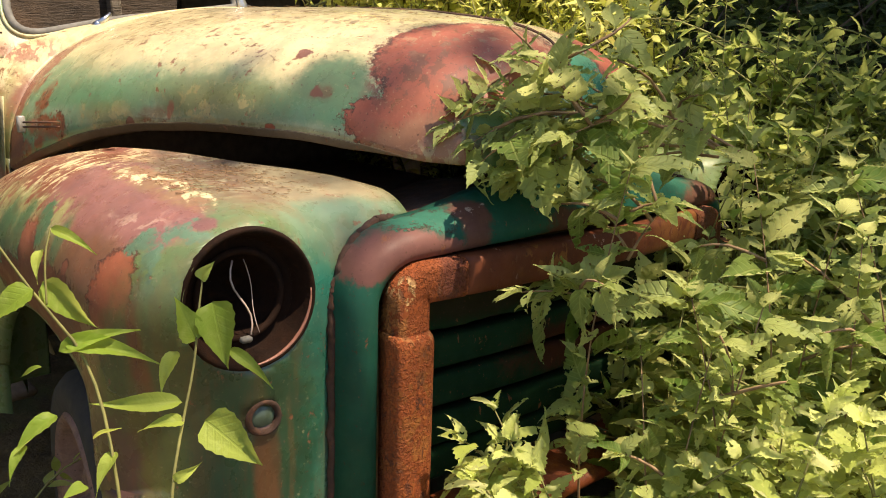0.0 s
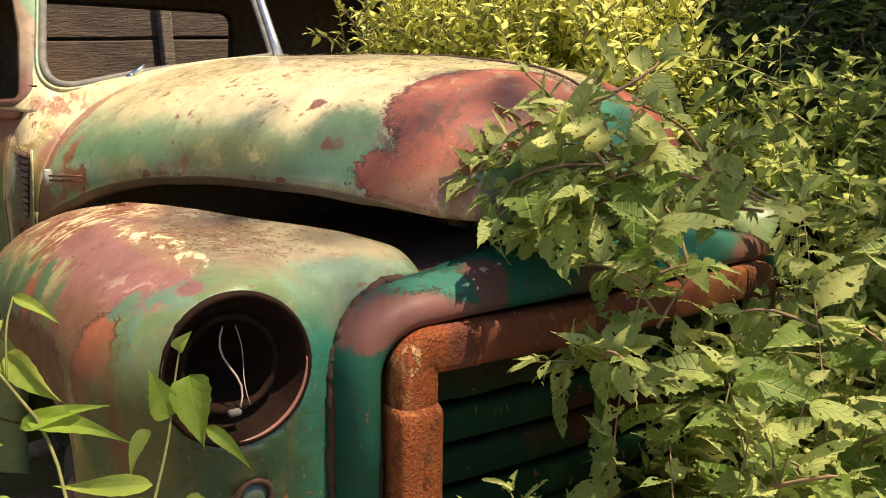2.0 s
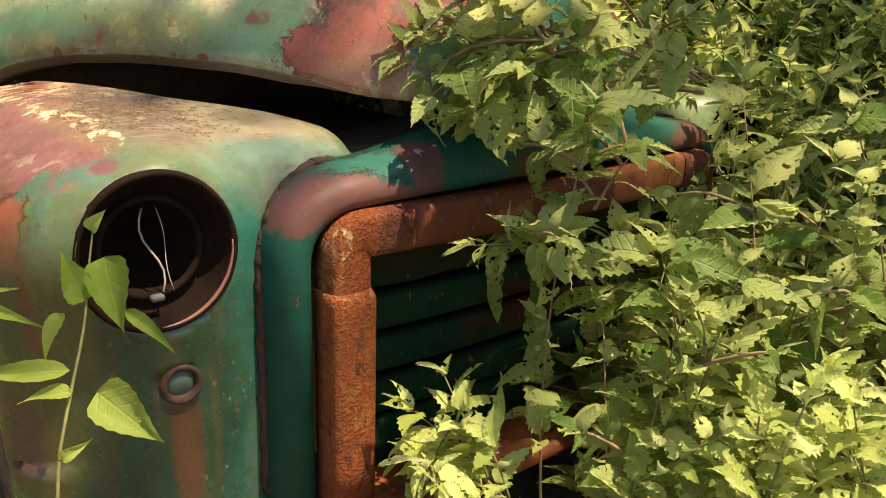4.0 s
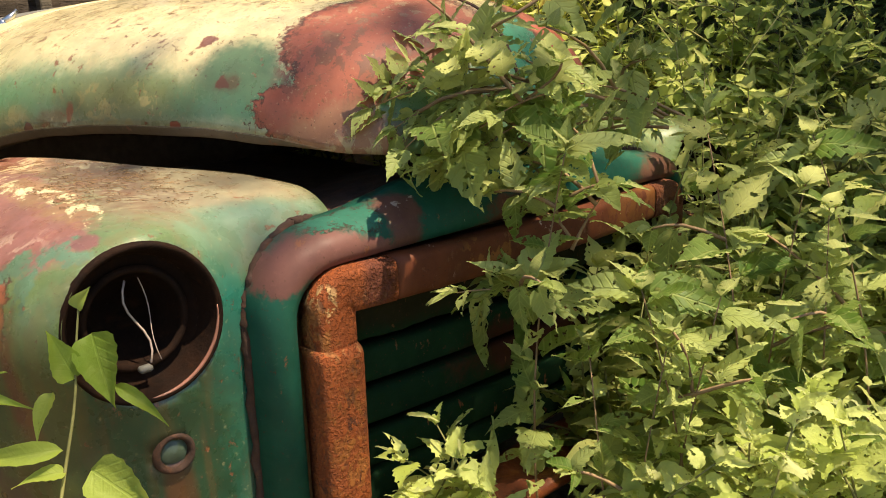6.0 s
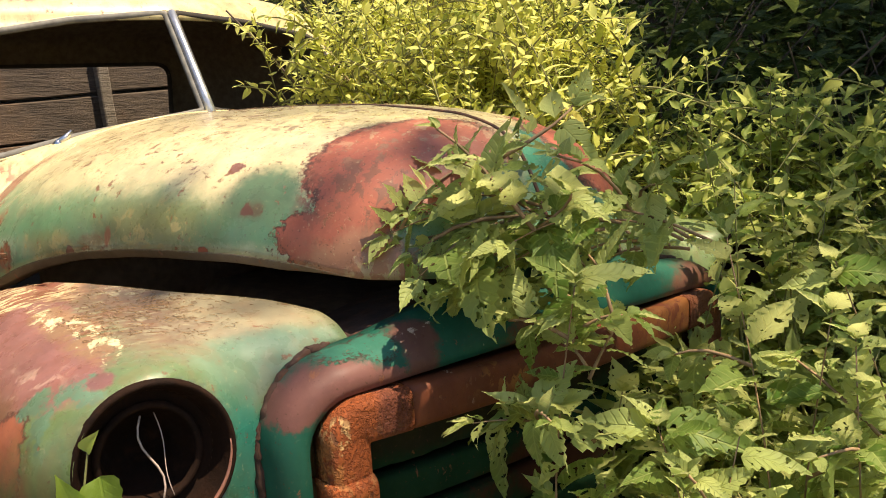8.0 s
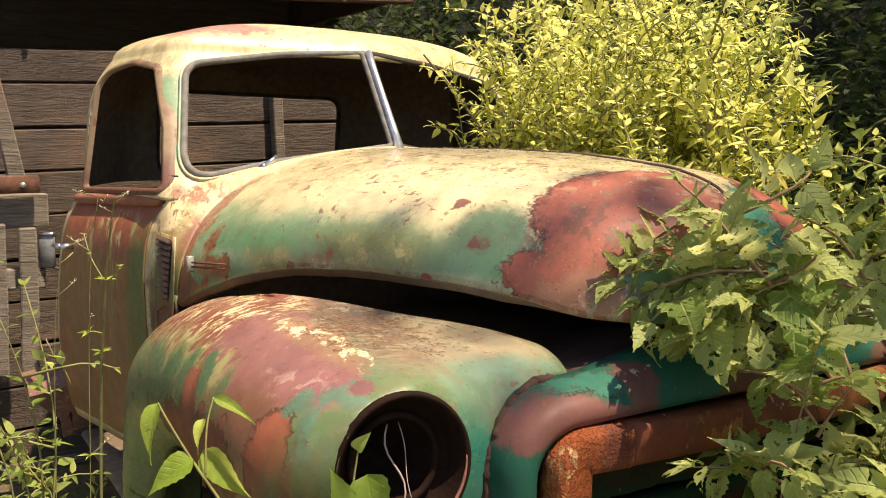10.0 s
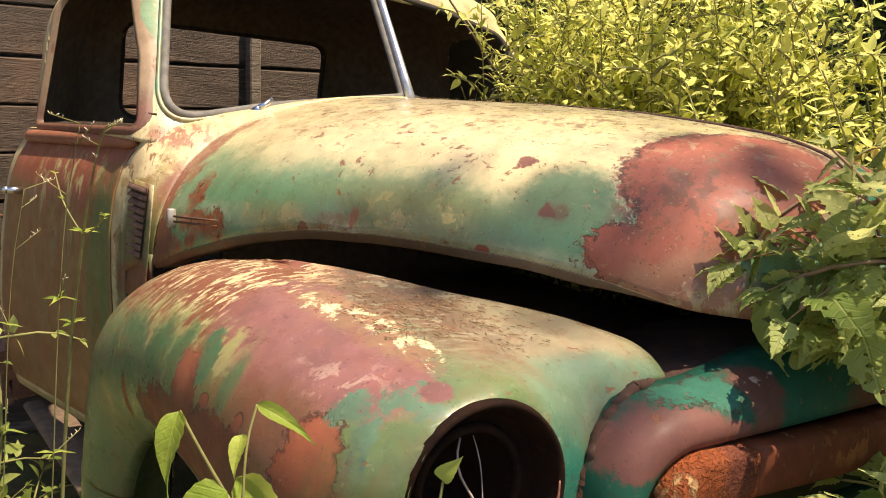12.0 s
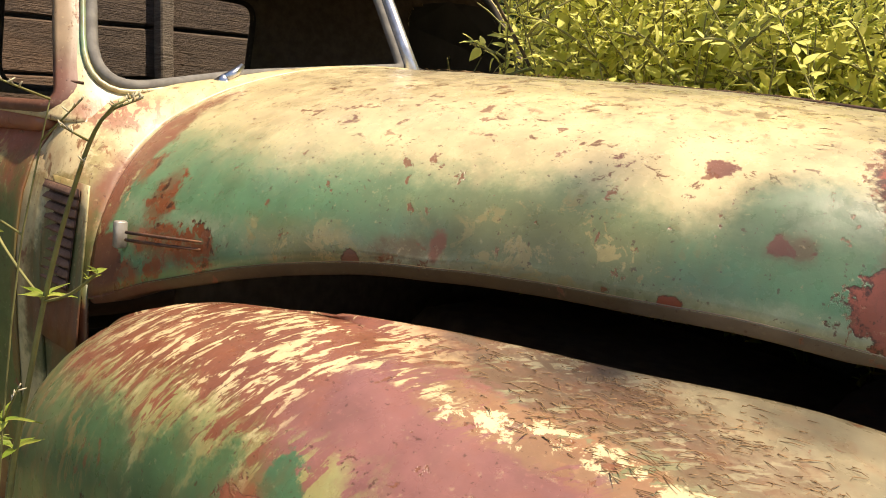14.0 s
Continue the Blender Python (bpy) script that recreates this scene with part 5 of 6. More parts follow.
plank("eave_beam", (-3.33, -3.6, 2.395), (-3.245, 1.09, 2.56), WOOD_EAVE, shed, EAVE, "brown eave beam")
for y in (-0.925, -0.147, 0.62):
    part("nail_strip", box((-3.233, y - 0.010, 2.242), (-3.220, y + 0.010, 2.32), 0.003, m=EAVE), WOOD_PALE, shed)
part("back_wall", box((-5.4, -3.6, 0), (-5.3, 1.55, 2.69), 0.01), WOOD_GREY, shed)
part("end_wall", box((-5.3, -3.66, 0), (-3.2, -3.6, 2.69), 0.01), WOOD_GREY, shed)
part("floor_slab", box((-5.3, -3.6, 0.0), (-3.23, 1.15, 0.03), 0.0), WOOD_GREY, shed)
part("roof", box((-5.6, -3.8, 2.68), (-3.22, 1.6, 2.74), 0.01), GRILLE_RUST, shed, "rusty roof sheet")
for k in range(12):
    z0 = 0.02 + 0.167 * k
    plank("board", (-5.3, 1.15, z0), (-3.2, 1.185, z0 + 0.155), WOOD, shed)
plank("gable_board", (-5.3, 1.15, 2.47), (-3.2, 1.185, 2.685), WOOD, shed, label="dark board under the shed's roof edge")

# old stake side beside the cab
stake = thing("stake_side", (-2.95, -1.15, 0.4), "broken bleached stake-bed side with iron bracket", "truck bed")
plank("rail", (-3.02, -1.75, 1.20), (-2.96, -0.945, 1.345), WOOD_GREY, stake)
plank("rail", (-3.02, -1.75, 0.93), (-2.96, -0.97, 1.02), WOOD_PALE, stake)
for k, y in enumerate((-1.05, -1.17, -1.28, -1.42, -1.6)):
    plank("stake", (-2.955, y - 0.035, 0.55), (-2.92, y + 0.035, 1.19 + 0.02 * (k % 3)), WOOD_GREY, stake, Matrix.Rotation(radians(rnd.uniform(-1, 1)), 4, "X"))
plank("leaning_post", (-3.06, -1.09, 1.25), (-3.02, -1.02, 1.98), WOOD_GREY, stake, Matrix.Translation((0, -1, 1.4)) @ Matrix.Rotation(radians(11), 4, "X") @ Matrix.Translation((0, 1, -1.4)))
part("bracket", box((-2.93, -1.5, 1.355), (-2.90, -0.985, 1.43), 0.006), DARK_RUST, stake, "dark iron bracket with a bolt")
part("bolt", spun([(0, 0.012), (0.01, 0.012), (0.014, 0.006), (0.014, 0.0005)], (-2.90, -1.05, 1.39), n=12), STEEL, stake)
mirror = thing("side_mirror", (-2.95, -0.95, 1.02), "small grey metal side mirror standing beside the door", "mirror")
turn = Matrix.Translation((-2.95, -0.96, 1.10)) @ Matrix.Rotation(radians(-35), 4, "Z")
part("housing", box((-0.014, -0.034, -0.075), (0.014, 0.034, 0.07), 0.008, m=turn), plain("mirror_grey", (0.20, 0.21, 0.21), 0.5, 0.3), mirror)
part("rim", box((-0.018, -0.038, 0.066), (0.018, 0.038, 0.082), 0.006, m=turn), CHROME, mirror, "bright worn top edge")
part("arm", tube([(-2.95, -0.955, 1.03), (-2.93, -0.92, 1.02), (-2.88, -0.87, 1.02)], 0.006, 8), DARK_RUST, mirror)


# ---- plants ----
def leaf_shape(length, width, stations=6, fold=0.28, droop=0.25, teeth=0.0, wave=0.0, rug=0.0, base=0.55, point=1.1, twist=0.0):
    """A pointed blade along +x: rounded base, drawn-out tip, toothed edge, channelled midrib, puckered side veins; returns (verts, faces)."""
    cols = (-1, -0.5, 0, 0.5, 1) if stations > 5 else (-1, 0, 1)
    peak = base / (base + point)
    top = peak ** base * (1 - peak) ** point
    verts, faces = [], []
    for i in range(stations + 1):
        t = i / stations
        w = width / 2 * max(0.02, t ** base * (1 - t) ** point / top)
        bite = 1 - teeth if teeth and i % 2 else 1.0
        turn = twist * t
        for c in cols:
            y = c * w * (bite if abs(c) > 0.9 else 1.0)
            z = abs(c) * w * fold * (1.0 + 0.35 * c) - droop * length * t * t + wave * length * math.sin(7 * t + 2 * c) + (rug * length * abs(c) if i % 2 else 0.0)
            verts.append((length * t, y * math.cos(turn) - z * math.sin(turn) * 0.5, z * math.cos(turn) + y * math.sin(turn)))
    n = len(cols)
    for i in range(stations):
        for j in range(n - 1):
            faces.append((i * n + j, (i + 1) * n + j, (i + 1) * n + j + 1, i * n + j + 1))
    return verts, faces


def leaf_turn(direction, r, flat=0.6, spin=None):
    """The rotation of a leaf that points along direction with its face turned mostly up."""
    d = direction.normalized()
    up = Vector((r.gauss(0, 0.35), r.gauss(0, 0.35), 1)) if spin is None else spin
    side = up.cross(d)
    if side.length < 0.05:
        side = Vector((1, 0, 0)).cross(d)
    side.normalize()
    m = Matrix((d, side, d.cross(side))).transposed()
    return m


def mass(name, shapes, spots, material, parent):
    """Many leaves joined to one mesh. spots: (place, 3x3 turn, size)."""
    vs, fs, n = [], [], 0
    arrs = [(np.array(v), np.array(f)) for v, f in shapes]
    for i, (p, m, s) in enumerate(spots):
        v, f = arrs[i % len(arrs)]
        vs.append(v * s @ np.array(m).T + np.array(p))
        fs.append(f + n)
        n += len(v)
    v, f = np.concatenate(vs), np.concatenate(fs)
    me = bpy.data.meshes.new(name)
    me.vertices.add(len(v))
    me.vertices.foreach_set("co", v.ravel())
    me.loops.add(f.size)
    me.loops.foreach_set("vertex_index", f.ravel().astype(np.int32))
    me.polygons.add(len(f))
    me.polygons.foreach_set("loop_start", (np.arange(len(f)) * 4).astype(np.int32))
    me.polygons.foreach_set("use_smooth", np.ones(len(f), dtype=bool))
    me.update(calc_edges=True)
    me.materials.append(material)
    ob = adopt(new(name, me), parent)
    ob["kind"] = "stuff"
    return ob


def stem_path(base, tip, r, bend=0.12, n=9):
    base, tip = Vector(base), Vector(tip)
    side = Vector((r.gauss(0, 1), r.gauss(0, 1), 0)) * bend * (tip - base).length
    return [base.lerp(tip, f) + side * math.sin(math.pi * f) * (1 - 0.3 * f) + Vector((0, 0, 0.10 * (tip - base).length * math.sin(math.pi * f))) for f in (i / n for i in range(n + 1))]


def leaves_along(path, r, size, start=0.25, step=0.05, up=0.1):
    """Opposite pairs of leaves along a stem, each pair turned from the last, and a tuft at the tip."""
    out = []
    total = sum((b - a).length for a, b in zip(path, path[1:]))
    d, k = total * start, 0
    while d < total:
        acc = 0
        for a, b in zip(path, path[1:]):
            l = (b - a).length
            if acc + l >= d:
                break
            acc += l
        p = a.lerp(b, (d - acc) / l)
        t = (b - a).normalized()
        s = t.cross(Vector((0.3, 0.2, 1)))
        if s.length < 0.1:
            s = Vector((1, 0, 0))
        s.normalize()
        w = t.cross(s)
        for q in (0, 1):
            a_ = k * 1.57 + q * math.pi + r.gauss(0, 0.35)
            out_way = s * math.cos(a_) + w * math.sin(a_) + t * r.uniform(0.1, 0.9) + Vector((0, 0, up + r.gauss(-0.05, 0.28)))
            f = d / total
            if r.random() < 0.9:
                big = size * r.uniform(0.55, 1.3) * (1.0 if f < 0.85 else 0.7)
                out.append((p + out_way.normalized() * big * 0.12, leaf_turn(out_way, r), big))
        d += step * r.uniform(0.8, 1.25)
        k += 1
    for q in range(3):
        way = (path[-1] - path[-2]).normalized() * 0.8 + Vector((math.cos(q * 2.1 + k), math.sin(q * 2.1 + k), 0.2)) * r.uniform(0.3, 0.9)
        out.append((path[-1], leaf_turn(way, r), size * r.uniform(0.35, 0.7)))
    return out


BROAD = [leaf_shape(1, 0.60, 14, 0.22, 0.22, 0.13, 0.02, 0.030, 0.46, 1.15), leaf_shape(1, 0.68, 14, 0.10, 0.40, 0.15, 0.03, 0.034, 0.44, 1.1, 0.5), leaf_shape(1, 0.52, 14, 0.45, 0.15, 0.13, 0.02, 0.028, 0.46, 1.2, -0.4), leaf_shape(1, 0.64, 14, 0.05, 0.55, 0.16, 0.035, 0.032, 0.42, 1.05, 0.3), leaf_shape(1, 0.46, 14, 0.6, 0.30, 0.13, 0.02, 0.028, 0.46, 1.25, -0.7)]
JAGGED = [leaf_shape(1, 0.60, 14, 0.18, 0.30, 0.24, 0.03, 0.03), leaf_shape(1, 0.70, 14, 0.10, 0.50, 0.22, 0.05, 0.035, twist=0.6), leaf_shape(1, 0.50, 14, 0.5, 0.2, 0.24, 0.03, 0.03, twist=-0.5), leaf_shape(1, 0.42, 14, 0.7, 0.55, 0.2, 0.05, 0.03, twist=0.9)]
SLIM = [leaf_shape(1, 0.44, 5, 0.3, 0.2), leaf_shape(1, 0.38, 5, 0.2, 0.4), leaf_shape(1, 0.5, 5, 0.15, 0.1)]
ROUGH = [leaf_shape(1, 0.5, 3, 0.25, 0.25), leaf_shape(1, 0.6, 3, 0.1, 0.1)]
BROAD_MESHES = [mesh_of("leaf", v, f, BROAD_LEAF) for v, f in BROAD]
SPRIG_MESHES = [mesh_of("leaf", v, f, SPRIG_LEAF) for v, f in (leaf_shape(1, 0.60, 14, 0.55, 0.20, 0.07, 0.02, 0.010, 0.42, 1.25, 0.2), leaf_shape(1, 0.40, 14, 0.75, 0.34, 0.07, 0.03, 0.008, 0.55, 1.5, 0.6), leaf_shape(1, 0.24, 14, 0.7, 0.26, 0.05, 0.015, 0.004, 0.65, 1.5, -0.6))]



def leaf_object(me, parent, p, m, size):
    ob = new("leaf", me)
    adopt(ob, parent)
    ob.matrix_basis = Matrix.Translation(p) @ m.to_4x4() @ Matrix.Scale(size, 4)
    return ob


def shrub(base, tips, r, leaf_size, label, step=0.05, start=0.3, shapes=BROAD, material=BROAD_LEAF_MASS, single=False, name="leafy_shrub", side_twigs=2):
    plant = thing(name, base, label, "shrub", group="shrubs round the truck")
    tubes, spots = [], []
    for tip in tips:
        foot = Vector(base) + Vector((r.uniform(-0.08, 0.08), r.uniform(-0.08, 0.08), 0))
        if len(tip) == 6:
            foot, tip = Vector(tip[:3]), tip[3:]
        path = stem_path(foot, tip, r, 0.05 if single else 0.12)
        n = len(path)
        twigs = []
        tubes.append(tube(path, [(0.0036 if single else 0.0050) * (1 - 0.72 * i / (n - 1)) for i in range(n)], 5))
        spots += leaves_along(path, r, leaf_size, start, step)
        for _ in range(side_twigs):
            i = r.randint(4, n - 2)
            way = Vector((r.gauss(0, 1), r.gauss(0, 1), r.uniform(0.1, 0.9))).normalized() * r.uniform(0.12, 0.28)
            twig = stem_path(path[i], path[i] + way, r, 0.1, 4)
            twigs.append(tube(twig, [0.004, 0.0035, 0.003, 0.0025, 0.002], 4))
            spots += leaves_along(twig, r, leaf_size * 0.85, 0.2, step)
        tubes[-1] = merge(tubes[-1], *twigs)
    for t in tubes:
        part("stem", t, TWIG if single else STEM, plant)
    spots = [q for q in spots if not (q[0].x < -1.58 and abs(q[0].y) < 0.84 and q[0].z < 2.05)]
    if single:
        for i, (p, m, s) in enumerate(spots):
            leaf_object(BROAD_MESHES[(i * 7 + i // 5) % 5], plant, p, m, s)
    else:
        mass("foliage", shapes, spots, material, plant)
    return plant, len(spots)


# broad-leaved shrub growing in front of the grille and over the nose
r = random.Random(21)
NEAR_TIPS = [
    ((0.27, -0.16, 0), 0.098, [(0.311, -0.284, 1.29), (0.275, -0.205, 0.99, 0.135, -0.355, 1.03)]),
    ((0.44, 0.14, 0), 0.105, [(0.33, 0.10, 1.30), (0.33, 0.10, 1.28, 0.10, -0.20, 1.37), (0.14, -0.15, 1.37, -0.085, -0.30, 1.37), (0.12, -0.20, 1.36, 0.05, -0.275, 1.46), (0.13, -0.17, 1.36, 0.03, -0.375, 1.27), (0.28, 0.04, 1.30, 0.15, -0.08, 1.34), (0.22, -0.06, 1.34, 0.17, -0.29, 1.33), (0.10, -0.19, 1.36, -0.03, -0.34, 1.30), (0.28, 0.06, 1.30, 0.10, 0.03, 1.35), (0.20, -0.08, 1.33, 0.07, -0.29, 1.23), (0.24, 0.0, 1.30, 0.11, -0.16, 1.24), (0.26, 0.03, 1.29, 0.13, -0.10, 1.22), (0.28, 0.06, 1.28, 0.12, 0.05, 1.23), (0.10, -0.19, 1.36, -0.10, -0.34, 1.33), (0.16, -0.12, 1.35, 0.05, -0.33, 1.24)]),
    ((0.50, -0.30, 0), 0.10, [(0.548, -0.215, 1.08), (0.434, -0.25, 1.075), (0.38, -0.31, 0.985), (0.50, -0.28, 1.0)]),
    ((0.58, 0.03, 0), 0.10, [(0.552, 0.049, 1.29), (0.60, 0.02, 1.18), (0.53, 0.09, 1.20)]),
]
NEAR_TIPS[0][2].extend([(0.268, -0.21, 1.10, 0.30, -0.17, 1.19), (0.27, -0.215, 1.12, 0.22, -0.22, 1.16), (0.285, -0.24, 1.20, 0.34, -0.20, 1.22)])
# leaves that stand out at the twigs' ends: foot and tip
OUTER = [
    [((0.295, -0.255, 1.245), (0.205, -0.33, 1.215)), ((0.30, -0.28, 1.285), (0.218, -0.305, 1.325)), ((0.31, -0.28, 1.28), (0.385, -0.24, 1.335)), ((0.305, -0.275, 1.26), (0.37, -0.30, 1.25)), ((0.20, -0.28, 1.045), (0.115, -0.36, 1.03)), ((0.17, -0.32, 1.03), (0.15, -0.34, 0.955))],
    [((-0.085, -0.30, 1.37), (-0.178, -0.358, 1.335)), ((-0.075, -0.33, 1.315), (-0.175, -0.385, 1.272)), ((-0.02, -0.345, 1.29), (0.0, -0.375, 1.19)), ((-0.09, -0.30, 1.375), (-0.105, -0.33, 1.43)), ((0.02, -0.30, 1.42), (-0.06, -0.33, 1.40)), ((0.05, -0.275, 1.46), (-0.01, -0.25, 1.50))],
    [((0.44, -0.25, 1.07), (0.56, -0.20, 1.085)), ((0.43, -0.26, 1.07), (0.35, -0.33, 1.09)), ((0.40, -0.30, 0.99), (0.345, -0.335, 0.965))],
    [((0.555, 0.045, 1.27), (0.65, 0.06, 1.30)), ((0.555, 0.045, 1.26), (0.48, 0.0, 1.25))],
]
for (base, size, tips), ends in zip(NEAR_TIPS, OUTER):
    plant = shrub(base, tips, r, size, "broad-leaved green shrub with insect-eaten leaves, growing against the grille", single=True, start=0.3 if size > 0.102 else 0.5, step=0.05, side_twigs=1)[0]
    for k, (foot, tip) in enumerate(ends):
        way = Vector(tip) - Vector(foot)
        leaf_object(BROAD_MESHES[(k + 1) % 4], plant, Vector(foot), leaf_turn(way, r, spin=Vector((0.35, -0.35, 0.8) if k % 2 else (-0.2, -0.5, 0.7))), way.length)
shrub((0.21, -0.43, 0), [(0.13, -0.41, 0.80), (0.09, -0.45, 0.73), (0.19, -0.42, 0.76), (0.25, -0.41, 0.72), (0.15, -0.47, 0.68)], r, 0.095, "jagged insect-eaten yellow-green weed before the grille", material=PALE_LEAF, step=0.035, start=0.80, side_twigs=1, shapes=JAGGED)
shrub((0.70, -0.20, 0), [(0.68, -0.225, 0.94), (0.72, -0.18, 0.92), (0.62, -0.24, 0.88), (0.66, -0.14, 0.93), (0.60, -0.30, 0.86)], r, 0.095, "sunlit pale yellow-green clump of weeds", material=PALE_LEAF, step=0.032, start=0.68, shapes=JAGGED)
FILL = [(0.36, 0.05, 0.66), (0.47, 0.10, 0.84), (0.42, 0.25, 0.82), (0.34, 0.22, 0.68), (0.38, -0.12, 0.66), (0.52, -0.02, 0.86), (0.70, 0.20, 1.20), (0.66, 0.36, 1.16)]
for x, y, z in FILL:
    tips = [(x + r.gauss(0, 0.07), y + r.gauss(0, 0.07), z * r.uniform(0.75, 1.0)) for _ in range(3)] + [(x, y, z)]
    shrub((x + 0.12, y + 0.03, 0), tips, r, r.uniform(0.10, 0.125), "broad-leaved green weeds crowding the truck's nose", start=0.35, step=0.055, side_twigs=2)
shrub((0.24, 0.72, 0), [(0.10, 0.50, 1.36), (0.0, 0.53, 1.42), (0.16, 0.60, 1.30), (0.22, 0.55, 1.22), (0.06, 0.58, 1.34)], r, 0.095, "broad-leaved green shrub leaning over the truck's nose", start=0.80, step=0.035, side_twigs=0)
for k in range(62):
    x, y = r.uniform(-0.1, 1.0), r.uniform(0.15, 2.6)
    if x < 0.15 and y < 0.75:
        x += 0.3
    h = lerp([(0.0, 1.0), (0.6, 1.25), (1.2, 1.45), (2.6, 1.6)], y) * r.uniform(0.75, 1.0) * (1 - 0.25 * max(0, x - 0.3))
    if y < 0.9 and x < 0.6:
        h = min(h, 0.95)
    tips = [(x + r.gauss(0, 0.15), y + r.gauss(0, 0.15), h * r.uniform(0.7, 1.08)) for _ in range(5)]
    shrub((x, y, 0), tips, r, r.uniform(0.09, 0.12), "broad-leaved green weeds beside the truck", start=0.35, step=0.065, side_twigs=2)
for k in range(12):
    x, y = r.uniform(-0.45, 0.1), r.uniform(0.95, 1.5)
    tips = [(x + r.gauss(0, 0.15), y + r.gauss(0, 0.15), r.uniform(1.2, 1.68)) for _ in range(5)]
    shrub((x, y, 0), tips, r, r.uniform(0.06, 0.08), "broad-leaved green weeds beside the truck", start=0.4, step=0.045, side_twigs=4, material=GREEN_BUSH)

# bright bush on the far side, leaning over the hood
r = random.Random(5)
for k in range(19):
    x, y = -2.25 + 0.075 * k + r.uniform(-0.1, 0.1), r.uniform(0.95, 1.5)
    top = lerp([(-2.3, 2.1), (-1.7, 2.3), (-1.2, 2.2), (-0.7, 1.95), (-0.2, 1.7), (0.2, 1.5)], x)
    tips = [(x + r.gauss(0, 0.18), y - (r.uniform(0.1, 0.75) if x > -1.45 else 0.05) * (1 if q < 4 else -0.3), top * r.uniform(0.74, 1.08)) for q in range(6)]
    # Lit leaf copy towards the cab, darker copy towards the nose.
    shrub((x, y, 0), tips, r, 0.055, "sunlit yellow-green bush leaning over the truck's hood" if x < -1.15 else "bush beside the truck's nose in a darker, less sunlit green", start=0.35, step=0.027, shapes=SLIM, material=BUSH_LEAF if x < -1.15 else GREEN_BUSH, name="bush", side_twigs=7)

for k in range(14):
    x, y = -1.42 + 0.065 * k + r.uniform(-0.05, 0.05), r.uniform(0.92, 1.15)
    tips = [(max(-1.46, x + r.gauss(0, 0.12)), r.uniform(0.22, 0.85) if k > 3 else r.uniform(0.06, 0.5), r.uniform(1.68, 2.2 - 0.25 * max(0, x + 1.2))) for q in range(5)]
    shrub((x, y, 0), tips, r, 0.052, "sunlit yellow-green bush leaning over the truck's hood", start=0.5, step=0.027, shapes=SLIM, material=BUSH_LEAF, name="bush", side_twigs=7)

# woods behind
def far_wood():
    n = Nodes("far_wood")
    # Near-black greens put the wood's inner shade into the backdrop's colour.
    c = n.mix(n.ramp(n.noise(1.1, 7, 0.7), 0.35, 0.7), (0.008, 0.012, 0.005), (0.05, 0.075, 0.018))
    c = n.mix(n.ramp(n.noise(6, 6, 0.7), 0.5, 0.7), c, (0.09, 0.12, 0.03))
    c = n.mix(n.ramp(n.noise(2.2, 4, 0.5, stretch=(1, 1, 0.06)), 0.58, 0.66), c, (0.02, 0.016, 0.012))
    n.bump(n.noise(5, 6, 0.7), 1.0, 0.3)
    return n.done(c, 0.95)


rows = []
for i in range(49):
    a = radians(40 + 200 * i / 48)
    rows.append([Vector((0.8 + (14 + 0.8 * noise.noise((i * 0.6, z, 0))) * math.cos(a), -0.4 + (14 + 0.8 * noise.noise((i * 0.6, z, 3))) * math.sin(a), z + (0.8 * noise.noise((i * 0.9, 0, 8)) if z > 8 else 0))) for z in (-0.1, 1, 2, 3, 4.5, 6, 7.5, 9)])
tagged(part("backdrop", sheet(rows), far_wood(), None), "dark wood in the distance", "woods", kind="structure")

r = random.Random(9)
for k in range(100):
    a = radians(r.uniform(62, 200))
    d = 2.6 + 9.0 * (k / 100) ** 1.2
    x, y = 0.8 + d * math.cos(a), -0.4 + d * math.sin(a)
    if (y < 1.9 and x < -2.3) or y < 1.6:
        continue
    h = r.uniform(1.0, 1.5) + 0.26 * d + 0.12 * max(0, d - 5)
    n = int(560 * (1 + h * 0.3))
    wd = thing("undergrowth", (x, y, 0), "undergrowth at the wood's edge, its green darkened for shade", "shrub", group="undergrowth of the wood")
    spots, tubes = [], []
    for q in range(9):
        tip = Vector((x + r.gauss(0, 0.5), y + r.gauss(0, 0.5), h * r.uniform(0.45, 1)))
        path = stem_path((x, y, 0), tip, r)
        tubes.append(tube(path, [0.012 - 0.001 * i for i in range(10)], 4))
        for _ in range(n // 9):
            p = path[r.randint(2, 9)] + Vector((r.gauss(0, 0.2), r.gauss(0, 0.2), r.gauss(0, 0.16)))
            turn, big = leaf_turn(Vector((r.gauss(0, 1), r.gauss(0, 1), r.uniform(-0.5, 0.3))), r), r.uniform(0.06, 0.12) * (0.85 + 0.06 * d)
            if p.y > 1.05 or p.x > 0.3:
                spots.append((p, turn, big))
    for t in tubes:
        part("stem", t, BARK, wd)
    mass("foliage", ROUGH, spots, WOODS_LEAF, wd)


